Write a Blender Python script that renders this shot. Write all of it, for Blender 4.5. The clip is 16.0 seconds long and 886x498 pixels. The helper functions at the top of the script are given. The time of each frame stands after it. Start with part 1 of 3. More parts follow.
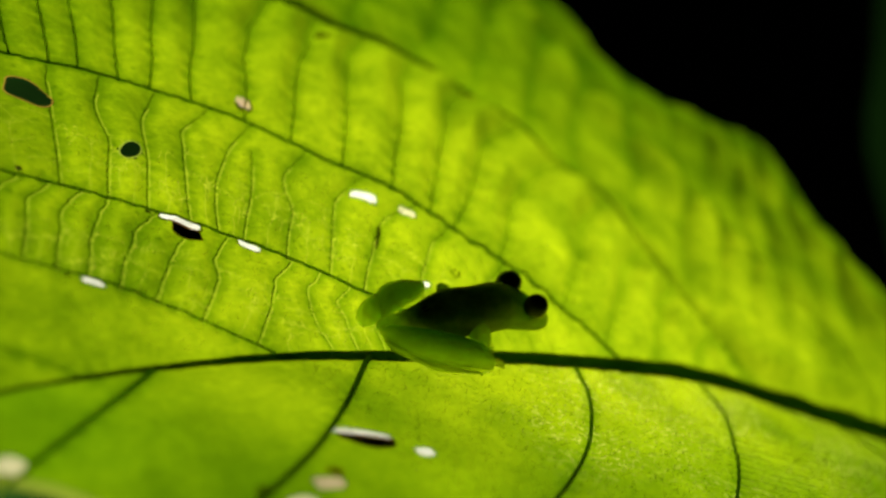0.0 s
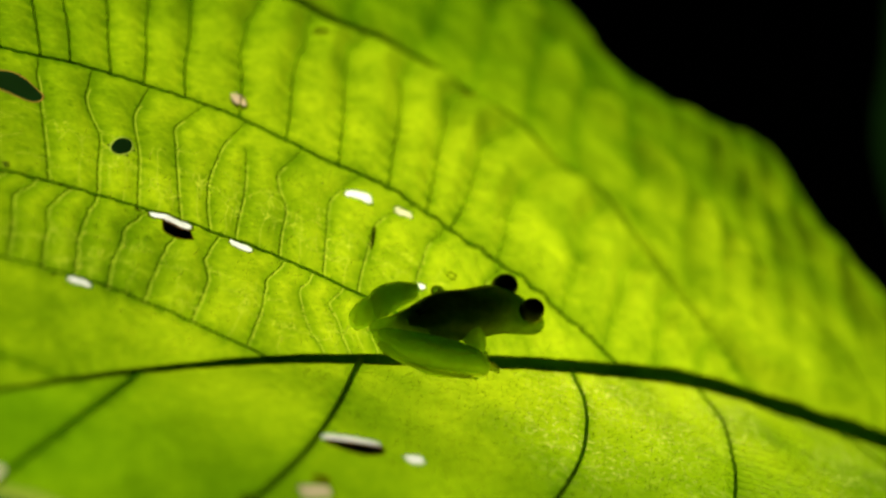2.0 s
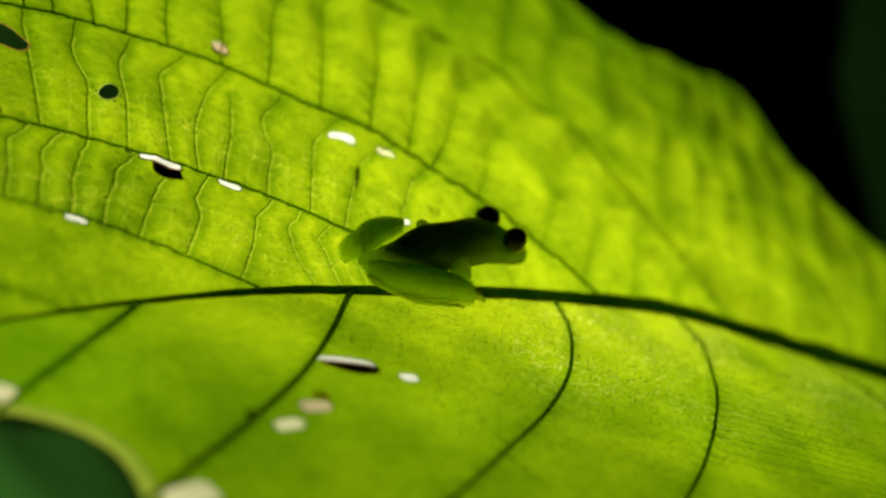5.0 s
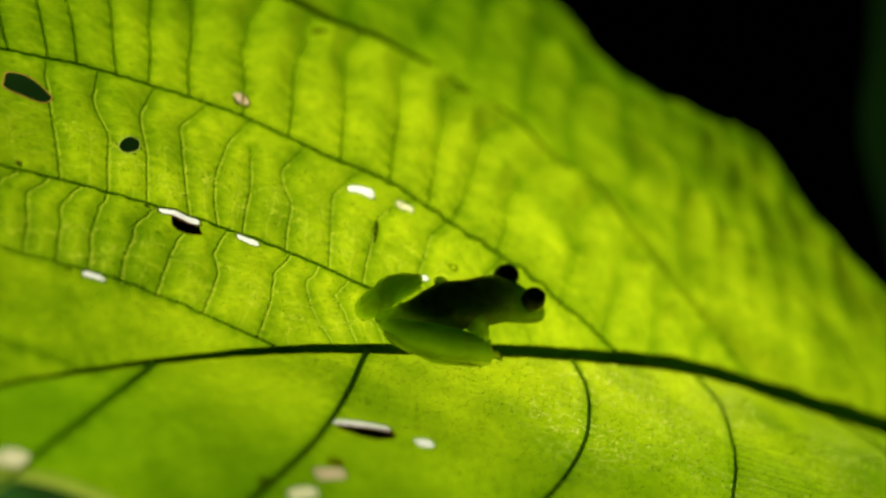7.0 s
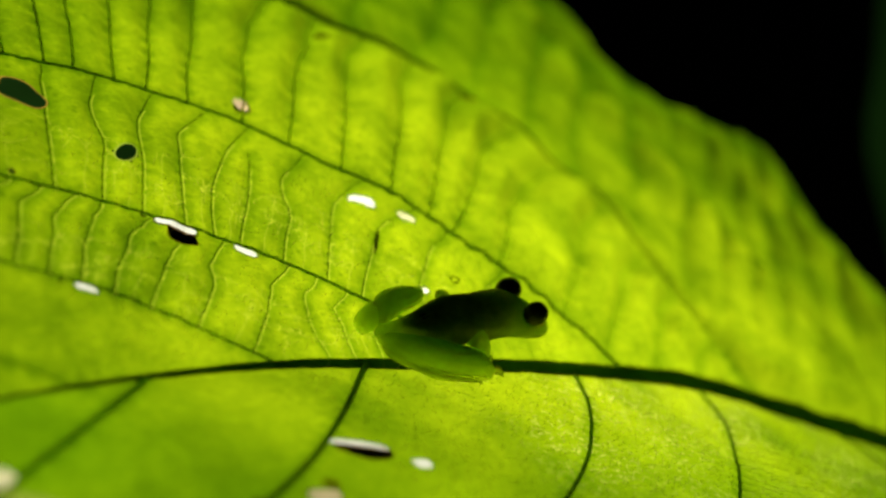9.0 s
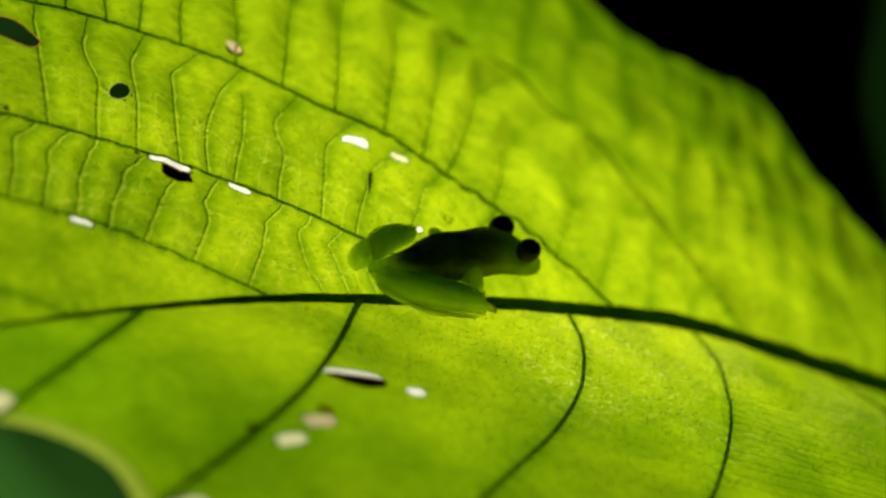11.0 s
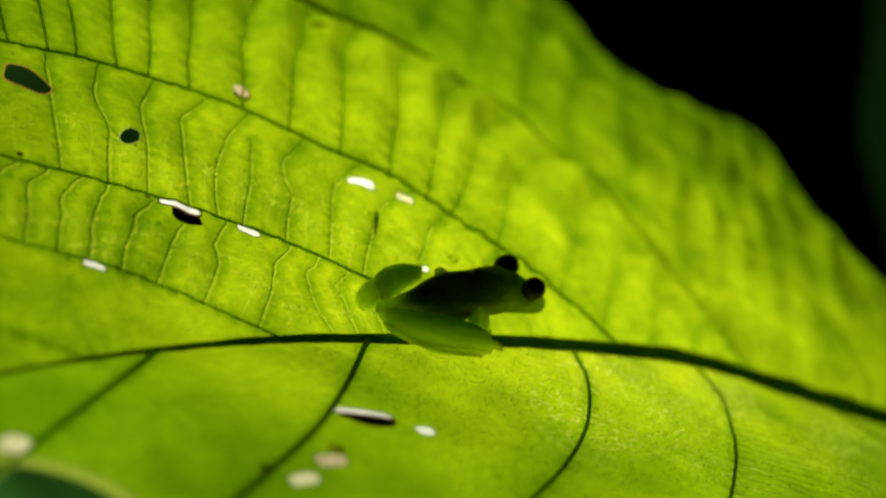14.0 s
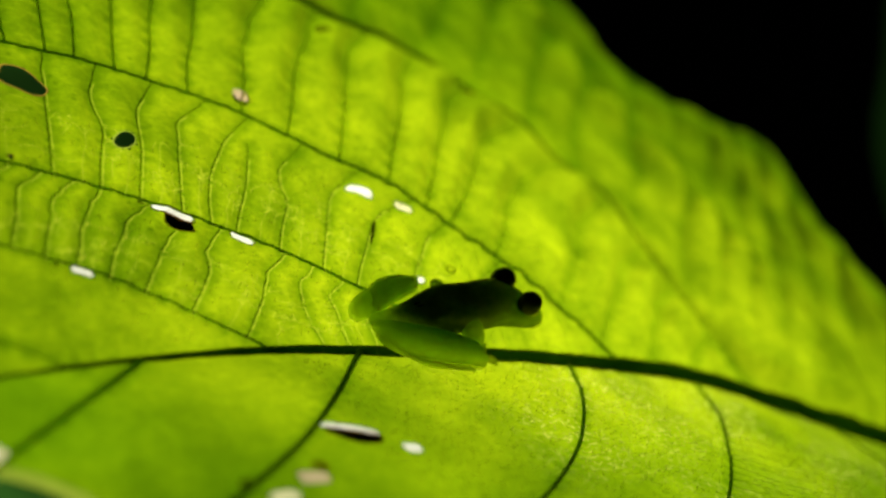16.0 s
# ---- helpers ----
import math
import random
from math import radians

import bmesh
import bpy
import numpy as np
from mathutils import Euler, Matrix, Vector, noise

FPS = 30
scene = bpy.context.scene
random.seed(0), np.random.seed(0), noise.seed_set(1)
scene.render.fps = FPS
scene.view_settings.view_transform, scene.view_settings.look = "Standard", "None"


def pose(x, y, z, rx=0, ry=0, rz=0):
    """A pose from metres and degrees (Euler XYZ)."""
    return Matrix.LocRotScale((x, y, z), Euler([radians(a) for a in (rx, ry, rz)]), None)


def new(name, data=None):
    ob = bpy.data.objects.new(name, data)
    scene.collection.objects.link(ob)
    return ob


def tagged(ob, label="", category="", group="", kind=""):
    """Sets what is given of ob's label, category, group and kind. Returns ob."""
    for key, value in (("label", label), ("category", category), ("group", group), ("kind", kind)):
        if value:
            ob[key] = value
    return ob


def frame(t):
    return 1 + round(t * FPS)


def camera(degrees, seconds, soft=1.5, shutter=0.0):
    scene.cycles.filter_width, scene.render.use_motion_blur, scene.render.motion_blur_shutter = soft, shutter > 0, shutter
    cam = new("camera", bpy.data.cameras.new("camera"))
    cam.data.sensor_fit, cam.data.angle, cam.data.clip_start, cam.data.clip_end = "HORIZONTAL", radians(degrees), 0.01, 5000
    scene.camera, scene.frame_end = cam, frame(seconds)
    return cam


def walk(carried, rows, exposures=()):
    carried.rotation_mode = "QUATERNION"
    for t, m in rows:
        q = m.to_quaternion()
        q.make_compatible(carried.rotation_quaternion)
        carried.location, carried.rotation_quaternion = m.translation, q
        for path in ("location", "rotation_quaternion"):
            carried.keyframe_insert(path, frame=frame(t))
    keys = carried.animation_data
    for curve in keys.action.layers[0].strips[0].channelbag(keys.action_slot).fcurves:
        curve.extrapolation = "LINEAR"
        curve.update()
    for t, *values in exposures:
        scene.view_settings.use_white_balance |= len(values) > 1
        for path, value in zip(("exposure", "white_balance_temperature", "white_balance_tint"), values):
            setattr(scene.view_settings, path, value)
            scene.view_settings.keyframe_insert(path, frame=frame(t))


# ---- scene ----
# The camera hangs a hand's length from a small frog on a lit leaf and sways.
PATH = [
    (0.0, pose(-0.00052, -0.17299, 1.08023, 70.000, 0.000, 0.000)),
    (0.5, pose(0.00057, -0.17142, 1.07974, 70.077, -0.278, 0.461)),
    (1.0, pose(0.00071, -0.17213, 1.07862, 70.320, -0.290, 0.457)),
    (1.5, pose(0.00075, -0.17107, 1.07938, 70.046, -0.555, 0.390)),
    (2.0, pose(0.00119, -0.16972, 1.08047, 69.691, -0.641, 0.562)),
    (2.5, pose(0.00187, -0.17173, 1.07736, 69.381, -0.526, 0.645)),
    (3.0, pose(0.00131, -0.17033, 1.07853, 67.906, -0.803, 0.340)),
    (5.5, pose(-0.00080, -0.17774, 1.07596, 69.201, 1.113, -1.475)),
    (6.0, pose(-0.00118, -0.17632, 1.07772, 69.764, 0.895, -1.237)),
    (6.5, pose(-0.00157, -0.17628, 1.07887, 69.732, 0.422, -0.709)),
    (7.0, pose(-0.00078, -0.17423, 1.08005, 69.886, 0.160, -0.246)),
    (7.5, pose(-0.00084, -0.17285, 1.08010, 70.025, -0.019, -0.058)),
    (8.0, pose(0.00039, -0.17058, 1.08070, 69.868, -0.367, 0.540)),
    (8.5, pose(0.00181, -0.17285, 1.07915, 70.016, -0.581, 0.730)),
    (9.0, pose(-0.00078, -0.17006, 1.08076, 69.830, -0.499, 0.066)),
    (9.5, pose(0.00212, -0.17035, 1.08113, 69.274, -0.920, 0.849)),
    (10.0, pose(0.00132, -0.17188, 1.07732, 68.634, -0.910, 0.684)),
    (10.2, pose(0.00083, -0.17086, 1.07851, 67.930, -0.952, 0.355)),
    (12.3, pose(-0.00034, -0.17738, 1.07361, 69.285, 1.376, -0.659)),
    (12.5, pose(-0.00083, -0.17718, 1.07490, 69.114, 1.128, -1.102)),
    (13.0, pose(-0.00034, -0.17701, 1.07692, 69.223, 0.694, -1.146)),
    (13.5, pose(-0.00156, -0.17585, 1.07703, 70.125, 0.810, -1.036)),
    (14.0, pose(-0.00087, -0.17514, 1.07853, 69.969, 0.345, -0.331)),
    (14.5, pose(-0.00010, -0.17297, 1.08008, 69.967, 0.010, 0.121)),
    (15.0, pose(0.00026, -0.17175, 1.07924, 70.153, -0.135, 0.366)),
    (15.5, pose(0.00026, -0.17099, 1.07944, 70.204, -0.197, 0.491)),
    (16.0, pose(0.00183, -0.17220, 1.07960, 69.899, -0.692, 0.725)),
]
cam = camera(39.0, 16.0, soft=2.7)
cam.data.dof.use_dof = True
cam.data.dof.focus_distance = 0.182
cam.data.dof.aperture_fstop = 9.5
walk(cam, PATH, [(0.0, -0.07), (1.5, 0.0), (3.0, 0.02), (5.5, -0.06), (7.0, -0.09), (9.0, 0.02), (10.0, 0.0), (12.5, -0.06), (14.5, -0.07), (16.0, 0.0)])

# ---- world and light: night, one torch under the leaf ----
world = bpy.data.worlds.new("night")
scene.world = world
world.use_nodes = True
world.node_tree.nodes["Background"].inputs[0].default_value = (0.35, 0.6, 0.5, 1)
world.node_tree.nodes["Background"].inputs[1].default_value = 0.0015

LEAF = pose(0, 0, 1.0, 30.995, 17.434, 40.614)   # leaf space: x along the midrib, y across, z off the blade


def leaf_point(u, v, h):
    """Millimetres on the leaf to metres in the world."""
    return LEAF @ Vector((u / 1000, v / 1000, h / 1000))


def lamp(place, watts, size, colour):
    data = bpy.data.lights.new("lamp", "POINT")
    data.energy, data.shadow_soft_size, data.color = watts, size, colour
    ob = new("lamp", data)
    ob.location = place
    return ob


lamp(leaf_point(40, 8, -142), 1.54, 0.012, (1.0, 0.97, 0.84))


# ---- materials ----
def material(name):
    m = bpy.data.materials.new(name)
    m.use_nodes = True
    nt = m.node_tree
    nt.nodes.clear()
    return m, nt, nt.nodes.new("ShaderNodeOutputMaterial")


def node(nt, kind, **inputs):
    n = nt.nodes.new(kind)
    for key, value in inputs.items():
        socket = n.inputs[int(key[1:])] if key[0] == "i" and key[1:].isdigit() else n.inputs[key.replace("_", " ")]
        if isinstance(value, bpy.types.NodeSocket):
            nt.links.new(value, socket)
        else:
            socket.default_value = value
    return n


def ramp(nt, fac, stops):
    n = nt.nodes.new("ShaderNodeValToRGB")
    nt.links.new(fac, n.inputs[0])
    while len(n.color_ramp.elements) < len(stops):
        n.color_ramp.elements.new(0.5)
    for e, (at, colour) in zip(n.color_ramp.elements, stops):
        e.position, e.color = at, (*colour, 1)
    return n.outputs[0]


def noise_tex(nt, coords, scale, detail=3.0, rough=0.55):
    return node(nt, "ShaderNodeTexNoise", Vector=coords, Scale=scale, Detail=detail, Roughness=rough).outputs[0]


def mix_colour(nt, kind, fac, a, b):
    n = nt.nodes.new("ShaderNodeMix")
    n.data_type, n.blend_type = "RGBA", kind
    for socket, value in ((n.inputs[0], fac), (n.inputs[6], a), (n.inputs[7], b)):
        if isinstance(value, bpy.types.NodeSocket):
            nt.links.new(value, socket)
        else:
            socket.default_value = value
    return n.outputs[2]


def tissue(name, through_rgb, face_rgb, share, rough=0.45, gloss=0.04, grain=900.0, spread=0.35, bump=0.15, net=False, cloud=55.0):
    """Plant or skin tissue: lets light through, and has a dull gloss."""
    m, nt, out = material(name)
    coords = node(nt, "ShaderNodeTexCoord").outputs["Object"]
    big = noise_tex(nt, coords, cloud, 3.0)
    fine = noise_tex(nt, coords, grain, 4.0)
    shade = ramp(nt, big, [(0.32, (1 - spread, 1 - spread * 0.8, 1 - spread)), (0.66, (1, 1, 1))])
    col = mix_colour(nt, "MULTIPLY", 1.0, (*through_rgb, 1), shade)
    col = mix_colour(nt, "MULTIPLY", 1.0, col, ramp(nt, fine, [(0.3, (0.8, 0.86, 0.8)), (0.62, (1, 1, 1))]))
    height = fine
    if net:
        push = node(nt, "ShaderNodeVectorMath", i0=node(nt, "ShaderNodeTexNoise", Vector=coords, Scale=230.0).outputs[1], i1=(0.0009, 0.0009, 0.0))
        push.operation = "MULTIPLY"
        bent = node(nt, "ShaderNodeVectorMath", i0=coords, i1=push.outputs[0])
        cells = node(nt, "ShaderNodeTexVoronoi", Vector=bent.outputs[0], Scale=430.0)
        cells.feature = "DISTANCE_TO_EDGE"
        small = node(nt, "ShaderNodeTexVoronoi", Vector=bent.outputs[0], Scale=1150.0)
        small.feature = "DISTANCE_TO_EDGE"
        line = ramp(nt, cells.outputs[0], [(0.0, (1, 1, 1)), (0.03, (1, 1, 1)), (0.065, (0.86, 0.88, 0.80))])
        thin = ramp(nt, small.outputs[0], [(0.0, (0.86, 0.9, 0.86)), (0.09, (1, 1, 1))])
        patchy = ramp(nt, noise_tex(nt, coords, 75.0, 2.0), [(0.38, (0.25, 0.25, 0.25)), (0.62, (1, 1, 1))])
        col = mix_colour(nt, "MULTIPLY", patchy, col, line)
        col = mix_colour(nt, "MULTIPLY", 1.0, col, thin)
        dots = node(nt, "ShaderNodeTexVoronoi", Vector=coords, Scale=520.0)
        keep = node(nt, "ShaderNodeSeparateColor", i0=dots.outputs["Color"])
        few = ramp(nt, keep.outputs[0], [(0.58, (1, 1, 1)), (0.72, (0, 0, 0))])
        dot = mix_colour(nt, "ADD", 1.0, ramp(nt, dots.outputs["Distance"], [(0.08, (0.62, 0.70, 0.55)), (0.30, (1, 1, 1))]), few)
        spotted = node(nt, "ShaderNodeAttribute")
        spotted.attribute_name = "spotted"
        col = mix_colour(nt, "MULTIPLY", spotted.outputs["Fac"], col, mix_colour(nt, "DARKEN", 1.0, dot, (1, 1, 1, 1)))
        mottle = noise_tex(nt, coords, 360.0, 3.0, 0.65)
        col = mix_colour(nt, "MULTIPLY", spotted.outputs["Fac"], col, ramp(nt, mottle, [(0.36, (0.78, 0.84, 0.70)), (0.60, (1, 1, 1))]))
        height = cells.outputs[0]
        # tissue turns greener towards base, margin and tip; light falloff is darkened in with it
        age_falloff = node(nt, "ShaderNodeAttribute")
        age_falloff.attribute_name = "age_falloff"
        col = mix_colour(nt, "MULTIPLY", 1.0, col, ramp(nt, age_falloff.outputs["Fac"], [(0.0, (1, 1, 1)), (0.71, (0.70, 0.89, 0.56)), (1.0, (0.58, 0.86, 0.5))]))
        # small pale flecks drawn out along the midrib
        stretch = node(nt, "ShaderNodeVectorMath", i0=coords, i1=(520.0, 1700.0, 600.0))
        stretch.operation = "MULTIPLY"
        fleck = noise_tex(nt, stretch.outputs[0], 1.0, 2.0)
        col = mix_colour(nt, "MULTIPLY", 1.0, col, ramp(nt, fleck, [(0.50, (0.86, 0.88, 0.80)), (0.64, (1, 1, 1))]))
        # tissue is thicker beside the veins and thinnest in the middle of each field; outer fold shading is painted in
        # too
        cell = node(nt, "ShaderNodeAttribute")
        cell.attribute_name = "thickness_shade"
        col = mix_colour(nt, "MULTIPLY", 1.0, col, ramp(nt, cell.outputs["Fac"], [(0.0, (0.38, 0.54, 0.28)), (0.85, (1, 1, 1))]))
        # pale veinlets, poor in green, and short matted hairs
        side = node(nt, "ShaderNodeAttribute")
        side.attribute_name = "veinlet_side"
        size = node(nt, "ShaderNodeMath", i0=side.outputs["Fac"])
        size.operation = "ABSOLUTE"
        close = node(nt, "ShaderNodeAttribute")
        close.attribute_name = "veinlet_near"
        pale = mix_colour(nt, "MULTIPLY", 1.0, ramp(nt, size.outputs[0], [(0.06, (0.5, 0.5, 0.5)), (0.14, (0, 0, 0))]), ramp(nt, close.outputs["Fac"], [(0.5, (1, 1, 1)), (0.75, (0, 0, 0))]))
        pale = mix_colour(nt, "MULTIPLY", 1.0, pale, ramp(nt, noise_tex(nt, coords, 500.0, 1.0), [(0.3, (0.35, 0.35, 0.35)), (0.55, (1, 1, 1))]))
        col = mix_colour(nt, "MIX", pale, col, (0.90, 1.0, 0.06, 1))
        matted = node(nt, "ShaderNodeAttribute")
        matted.attribute_name = "hairy"
        curl = node(nt, "ShaderNodeMath", i0=noise_tex(nt, coords, 700.0, 0.0), i1=0.5)
        curl.operation = "SUBTRACT"
        curl_size = node(nt, "ShaderNodeMath", i0=curl.outputs[0])
        curl_size.operation = "ABSOLUTE"
        strand = mix_colour(nt, "MULTIPLY", 1.0, ramp(nt, curl_size.outputs[0], [(0.02, (1, 1, 1)), (0.05, (0, 0, 0))]), ramp(nt, noise_tex(nt, coords, 850.0, 1.0), [(0.44, (0, 0, 0)), (0.52, (1, 1, 1))]))
        strand = mix_colour(nt, "MULTIPLY", 1.0, strand, ramp(nt, matted.outputs["Fac"], [(0.0, (0, 0, 0)), (1.0, (0.75, 0.75, 0.75))]))
        col = mix_colour(nt, "MIX", strand, col, (0.95, 1.0, 0.16, 1))
    b = node(nt, "ShaderNodeBump", Strength=bump, Distance=0.0003, Height=height).outputs[0]
    through_ = node(nt, "ShaderNodeBsdfTranslucent", Color=col, Normal=b)
    face = node(nt, "ShaderNodeBsdfDiffuse", Color=(*face_rgb, 1), Normal=b)
    body = node(nt, "ShaderNodeMixShader", i0=share, i1=face.outputs[0], i2=through_.outputs[0])
    sheen = node(nt, "ShaderNodeBsdfGlossy", Color=(1, 1, 1, 1), Roughness=rough, Normal=b)
    nt.links.new(node(nt, "ShaderNodeMixShader", i0=gloss, i1=body.outputs[0], i2=sheen.outputs[0]).outputs[0], out.inputs[0])
    return m


def solid(name, rgb, rough=0.6, grain=600.0, spread=0.4, bump=0.3, shine=0.5):
    m, nt, out = material(name)
    coords = node(nt, "ShaderNodeTexCoord").outputs["Object"]
    a, b = noise_tex(nt, coords, grain, 4.0), noise_tex(nt, coords, grain / 9, 2.0)
    dark = tuple(c * (1 - spread) for c in rgb)
    col = mix_colour(nt, "MULTIPLY", 0.6, ramp(nt, a, [(0.3, dark), (0.7, rgb)]), ramp(nt, b, [(0.3, (0.6, 0.6, 0.6)), (0.7, (1, 1, 1))]))
    nrm = node(nt, "ShaderNodeBump", Strength=bump, Distance=0.0003, Height=a).outputs[0]
    p = node(nt, "ShaderNodeBsdfPrincipled", Base_Color=col, Roughness=rough, Specular_IOR_Level=shine, Normal=nrm)
    nt.links.new(p.outputs[0], out.inputs[0])
    return m


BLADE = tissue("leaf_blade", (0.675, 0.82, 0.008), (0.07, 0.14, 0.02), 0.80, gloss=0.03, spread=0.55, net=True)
RIB = tissue("midrib_tissue", (0.20, 0.38, 0.012), (0.03, 0.06, 0.012), 0.75, gloss=0.03, spread=0.3)
VEIN = tissue("side_vein_tissue", (0.48, 0.70, 0.010), (0.05, 0.10, 0.015), 0.7, gloss=0.03)
THICK = tissue("thick_side_vein_tissue", (0.34, 0.56, 0.010), (0.05, 0.10, 0.015), 0.7, gloss=0.03)
FINE = tissue("fine_side_vein_tissue", (0.68, 0.90, 0.02), (0.05, 0.10, 0.015), 0.8, gloss=0.03)
CROSS = tissue("cross_vein_tissue", (0.74, 0.95, 0.02), (0.07, 0.13, 0.02), 0.86, gloss=0.03)
SOFT = tissue("thin_cross_vein_tissue", (0.92, 1.0, 0.03), (0.09, 0.16, 0.02), 0.93, gloss=0.02, spread=0.2)
MEMBRANE = tissue("dry_membrane", (1.0, 0.98, 0.86), (0.8, 0.78, 0.66), 0.98, gloss=0.01, spread=0.04)
CREAM = tissue("cream_membrane", (0.98, 0.90, 0.52), (0.6, 0.56, 0.4), 0.95, gloss=0.02, spread=0.2)
CALLUS = tissue("pale_callus", (0.50, 0.64, 0.06), (0.3, 0.32, 0.10), 0.8, gloss=0.03)
TAN = tissue("tan_membrane", (0.88, 0.66, 0.40), (0.5, 0.44, 0.34), 0.9, gloss=0.02, spread=0.4)
RIM = tissue("scarred_rim", (0.72, 0.44, 0.06), (0.30, 0.19, 0.07), 0.7, gloss=0.02)
PINK = tissue("pink_scar", (0.95, 0.66, 0.46), (0.5, 0.32, 0.25), 0.8, gloss=0.02)
SCAR = tissue("dark_scar", (0.10, 0.11, 0.02), (0.06, 0.05, 0.02), 0.5, gloss=0.02)
HAIR = tissue("pale_hair", (0.97, 1.0, 0.8), (0.75, 0.8, 0.5), 0.8, gloss=0.05)
SKIN = tissue("frog_skin", (0.92, 1.0, 0.48), (0.14, 0.26, 0.06), 0.94, rough=0.35, gloss=0.04, spread=0.4, cloud=260.0)
def flesh(name, rgb, depth):
    """Watery flesh that light wanders through."""
    m, nt, out = material(name)
    coords = node(nt, "ShaderNodeTexCoord").outputs["Object"]
    cloud = ramp(nt, noise_tex(nt, coords, 260.0, 3.0), [(0.3, tuple(0.75 * c for c in rgb)), (0.7, rgb)])
    nrm = node(nt, "ShaderNodeBump", Strength=0.15, Distance=0.0003, Height=noise_tex(nt, coords, 900.0, 3.0)).outputs[0]
    p = node(nt, "ShaderNodeBsdfPrincipled", Base_Color=cloud, Roughness=0.4, Specular_IOR_Level=0.2, Subsurface_Weight=1.0, Subsurface_Radius=(0.95, 1.0, 0.4), Subsurface_Scale=depth, Normal=nrm)
    nt.links.new(p.outputs[0], out.inputs[0])
    return m


FLESH = flesh("frog_leg_flesh", (0.56, 0.90, 0.12), 0.007)
THIN_FLESH = flesh("frog_thin_flesh", (0.54, 0.96, 0.17), 0.010)
PALE_SKIN = tissue("frog_toe_skin", (1.0, 1.0, 0.45), (0.4, 0.5, 0.12), 0.97, rough=0.35, gloss=0.03, spread=0.15, cloud=260.0)
ORGAN = solid("frog_organs", (0.04, 0.06, 0.02), 0.7)
EYE = solid("frog_eye", (0.010, 0.010, 0.009), 0.3, bump=0.05, shine=0.15)
# one leaf tissue in two tones: DIM_LEAF has the deeper shade in its colour
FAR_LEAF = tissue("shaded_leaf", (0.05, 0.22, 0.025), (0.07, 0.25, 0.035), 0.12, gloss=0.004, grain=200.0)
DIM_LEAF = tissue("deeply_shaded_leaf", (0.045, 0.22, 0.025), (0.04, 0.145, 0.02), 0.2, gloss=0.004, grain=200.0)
SOIL = solid("leaf_litter", (0.06, 0.04, 0.025), 0.9, 30.0)
BARK = solid("green_stem", (0.06, 0.10, 0.03), 0.7, 300.0)


# ---- mesh helpers (millimetres of leaf space in, metres out) ----
def part(name, bm, mat, parent, label=""):
    me = bpy.data.meshes.new(name)
    bm.to_mesh(me)
    bm.free()
    return mesh_part(name, me, mat, parent, label)


def mesh_part(name, me, mat, parent, label=""):
    me.materials.append(mat)
    for p in me.polygons:
        p.use_smooth = True
    ob = new(name, me)
    ob.parent = parent
    if label:
        tagged(ob, label)
    return ob


def spline(points, steps):
    """Catmull-Rom through the points."""
    p = np.array([points[0], *points, points[-1]], float)
    p[0], p[-1] = 2 * p[1] - p[2], 2 * p[-2] - p[-3]
    out = []
    for k in range(1, len(p) - 2):
        for t in np.linspace(0, 1, steps, endpoint=False):
            a, b, c, d = p[k - 1:k + 3]
            out.append(0.5 * (2 * b + (c - a) * t + (2 * a - 5 * b + 4 * c - d) * t * t + (3 * b - a - 3 * c + d) * t ** 3))
    out.append(p[-2])
    return np.array(out)


def loft(rings, sides=16, steps=6, up=(0, 0, 1)):
    """A closed body through rings of (x, y, z, half width, half height)."""
    r = spline(rings, steps)
    bm = bmesh.new()
    made = []
    for k in range(len(r)):
        t = Vector(r[min(k + 1, len(r) - 1)][:3] - r[max(k - 1, 0)][:3]).normalized()
        side = t.cross(Vector(up)).normalized()
        top = side.cross(t)
        made.append([bm.verts.new((Vector(r[k][:3]) + side * math.cos(a) * max(r[k][3], 0.02) + top * math.sin(a) * max(r[k][4], 0.02)) / 1000)
                     for a in (2 * math.pi * j / sides for j in range(sides))])
    for a, b in zip(made, made[1:]):
        for j in range(sides):
            bm.faces.new((a[j], a[(j + 1) % sides], b[(j + 1) % sides], b[j]))
    bm.faces.new(made[0][::-1])
    bm.faces.new(made[-1])
    bmesh.ops.recalc_face_normals(bm, faces=bm.faces)
    return bm


# ---- the leaf's shape ----
def ease(x, a, b):
    t = np.clip((x - a) / (b - a), 0, 1)
    return t * t * (3 - 2 * t)


def rib_y(u):
    """The midrib's sideways bend."""
    u = np.asarray(u, float)
    left = -0.0023 * np.clip(-20 - u, 0, None) ** 2
    r = np.clip(u - 48, 0, None)
    right = np.where(r < 50, -0.0035 * r ** 2, -8.75 - 0.31 * (r - 50))
    return left + right


def base_height(u, v):
    """The blade as a shallow trough folded along the midrib."""
    u, v = np.asarray(u, float), np.asarray(v, float)
    w = v - rib_y(u)
    h = -2.6 * ease(u, 10, 70) - 1.5 * ease(u, 60, 90) * np.exp(-(w / 14) ** 2)
    low = np.clip(w + np.interp(u, [0, 40, 90, 130], [0.2, 0.9, 2.2, 2.6]), None, 0)   # the lower half folds up just beside the midrib
    h = h - (0.24 + 0.14 * ease(u, -80, -30)) * low
    return h + np.where(w > 0, 2.2 * np.sin(np.clip(w / 80, 0, 1) * np.pi) * ease(u, -20, 10), 0)


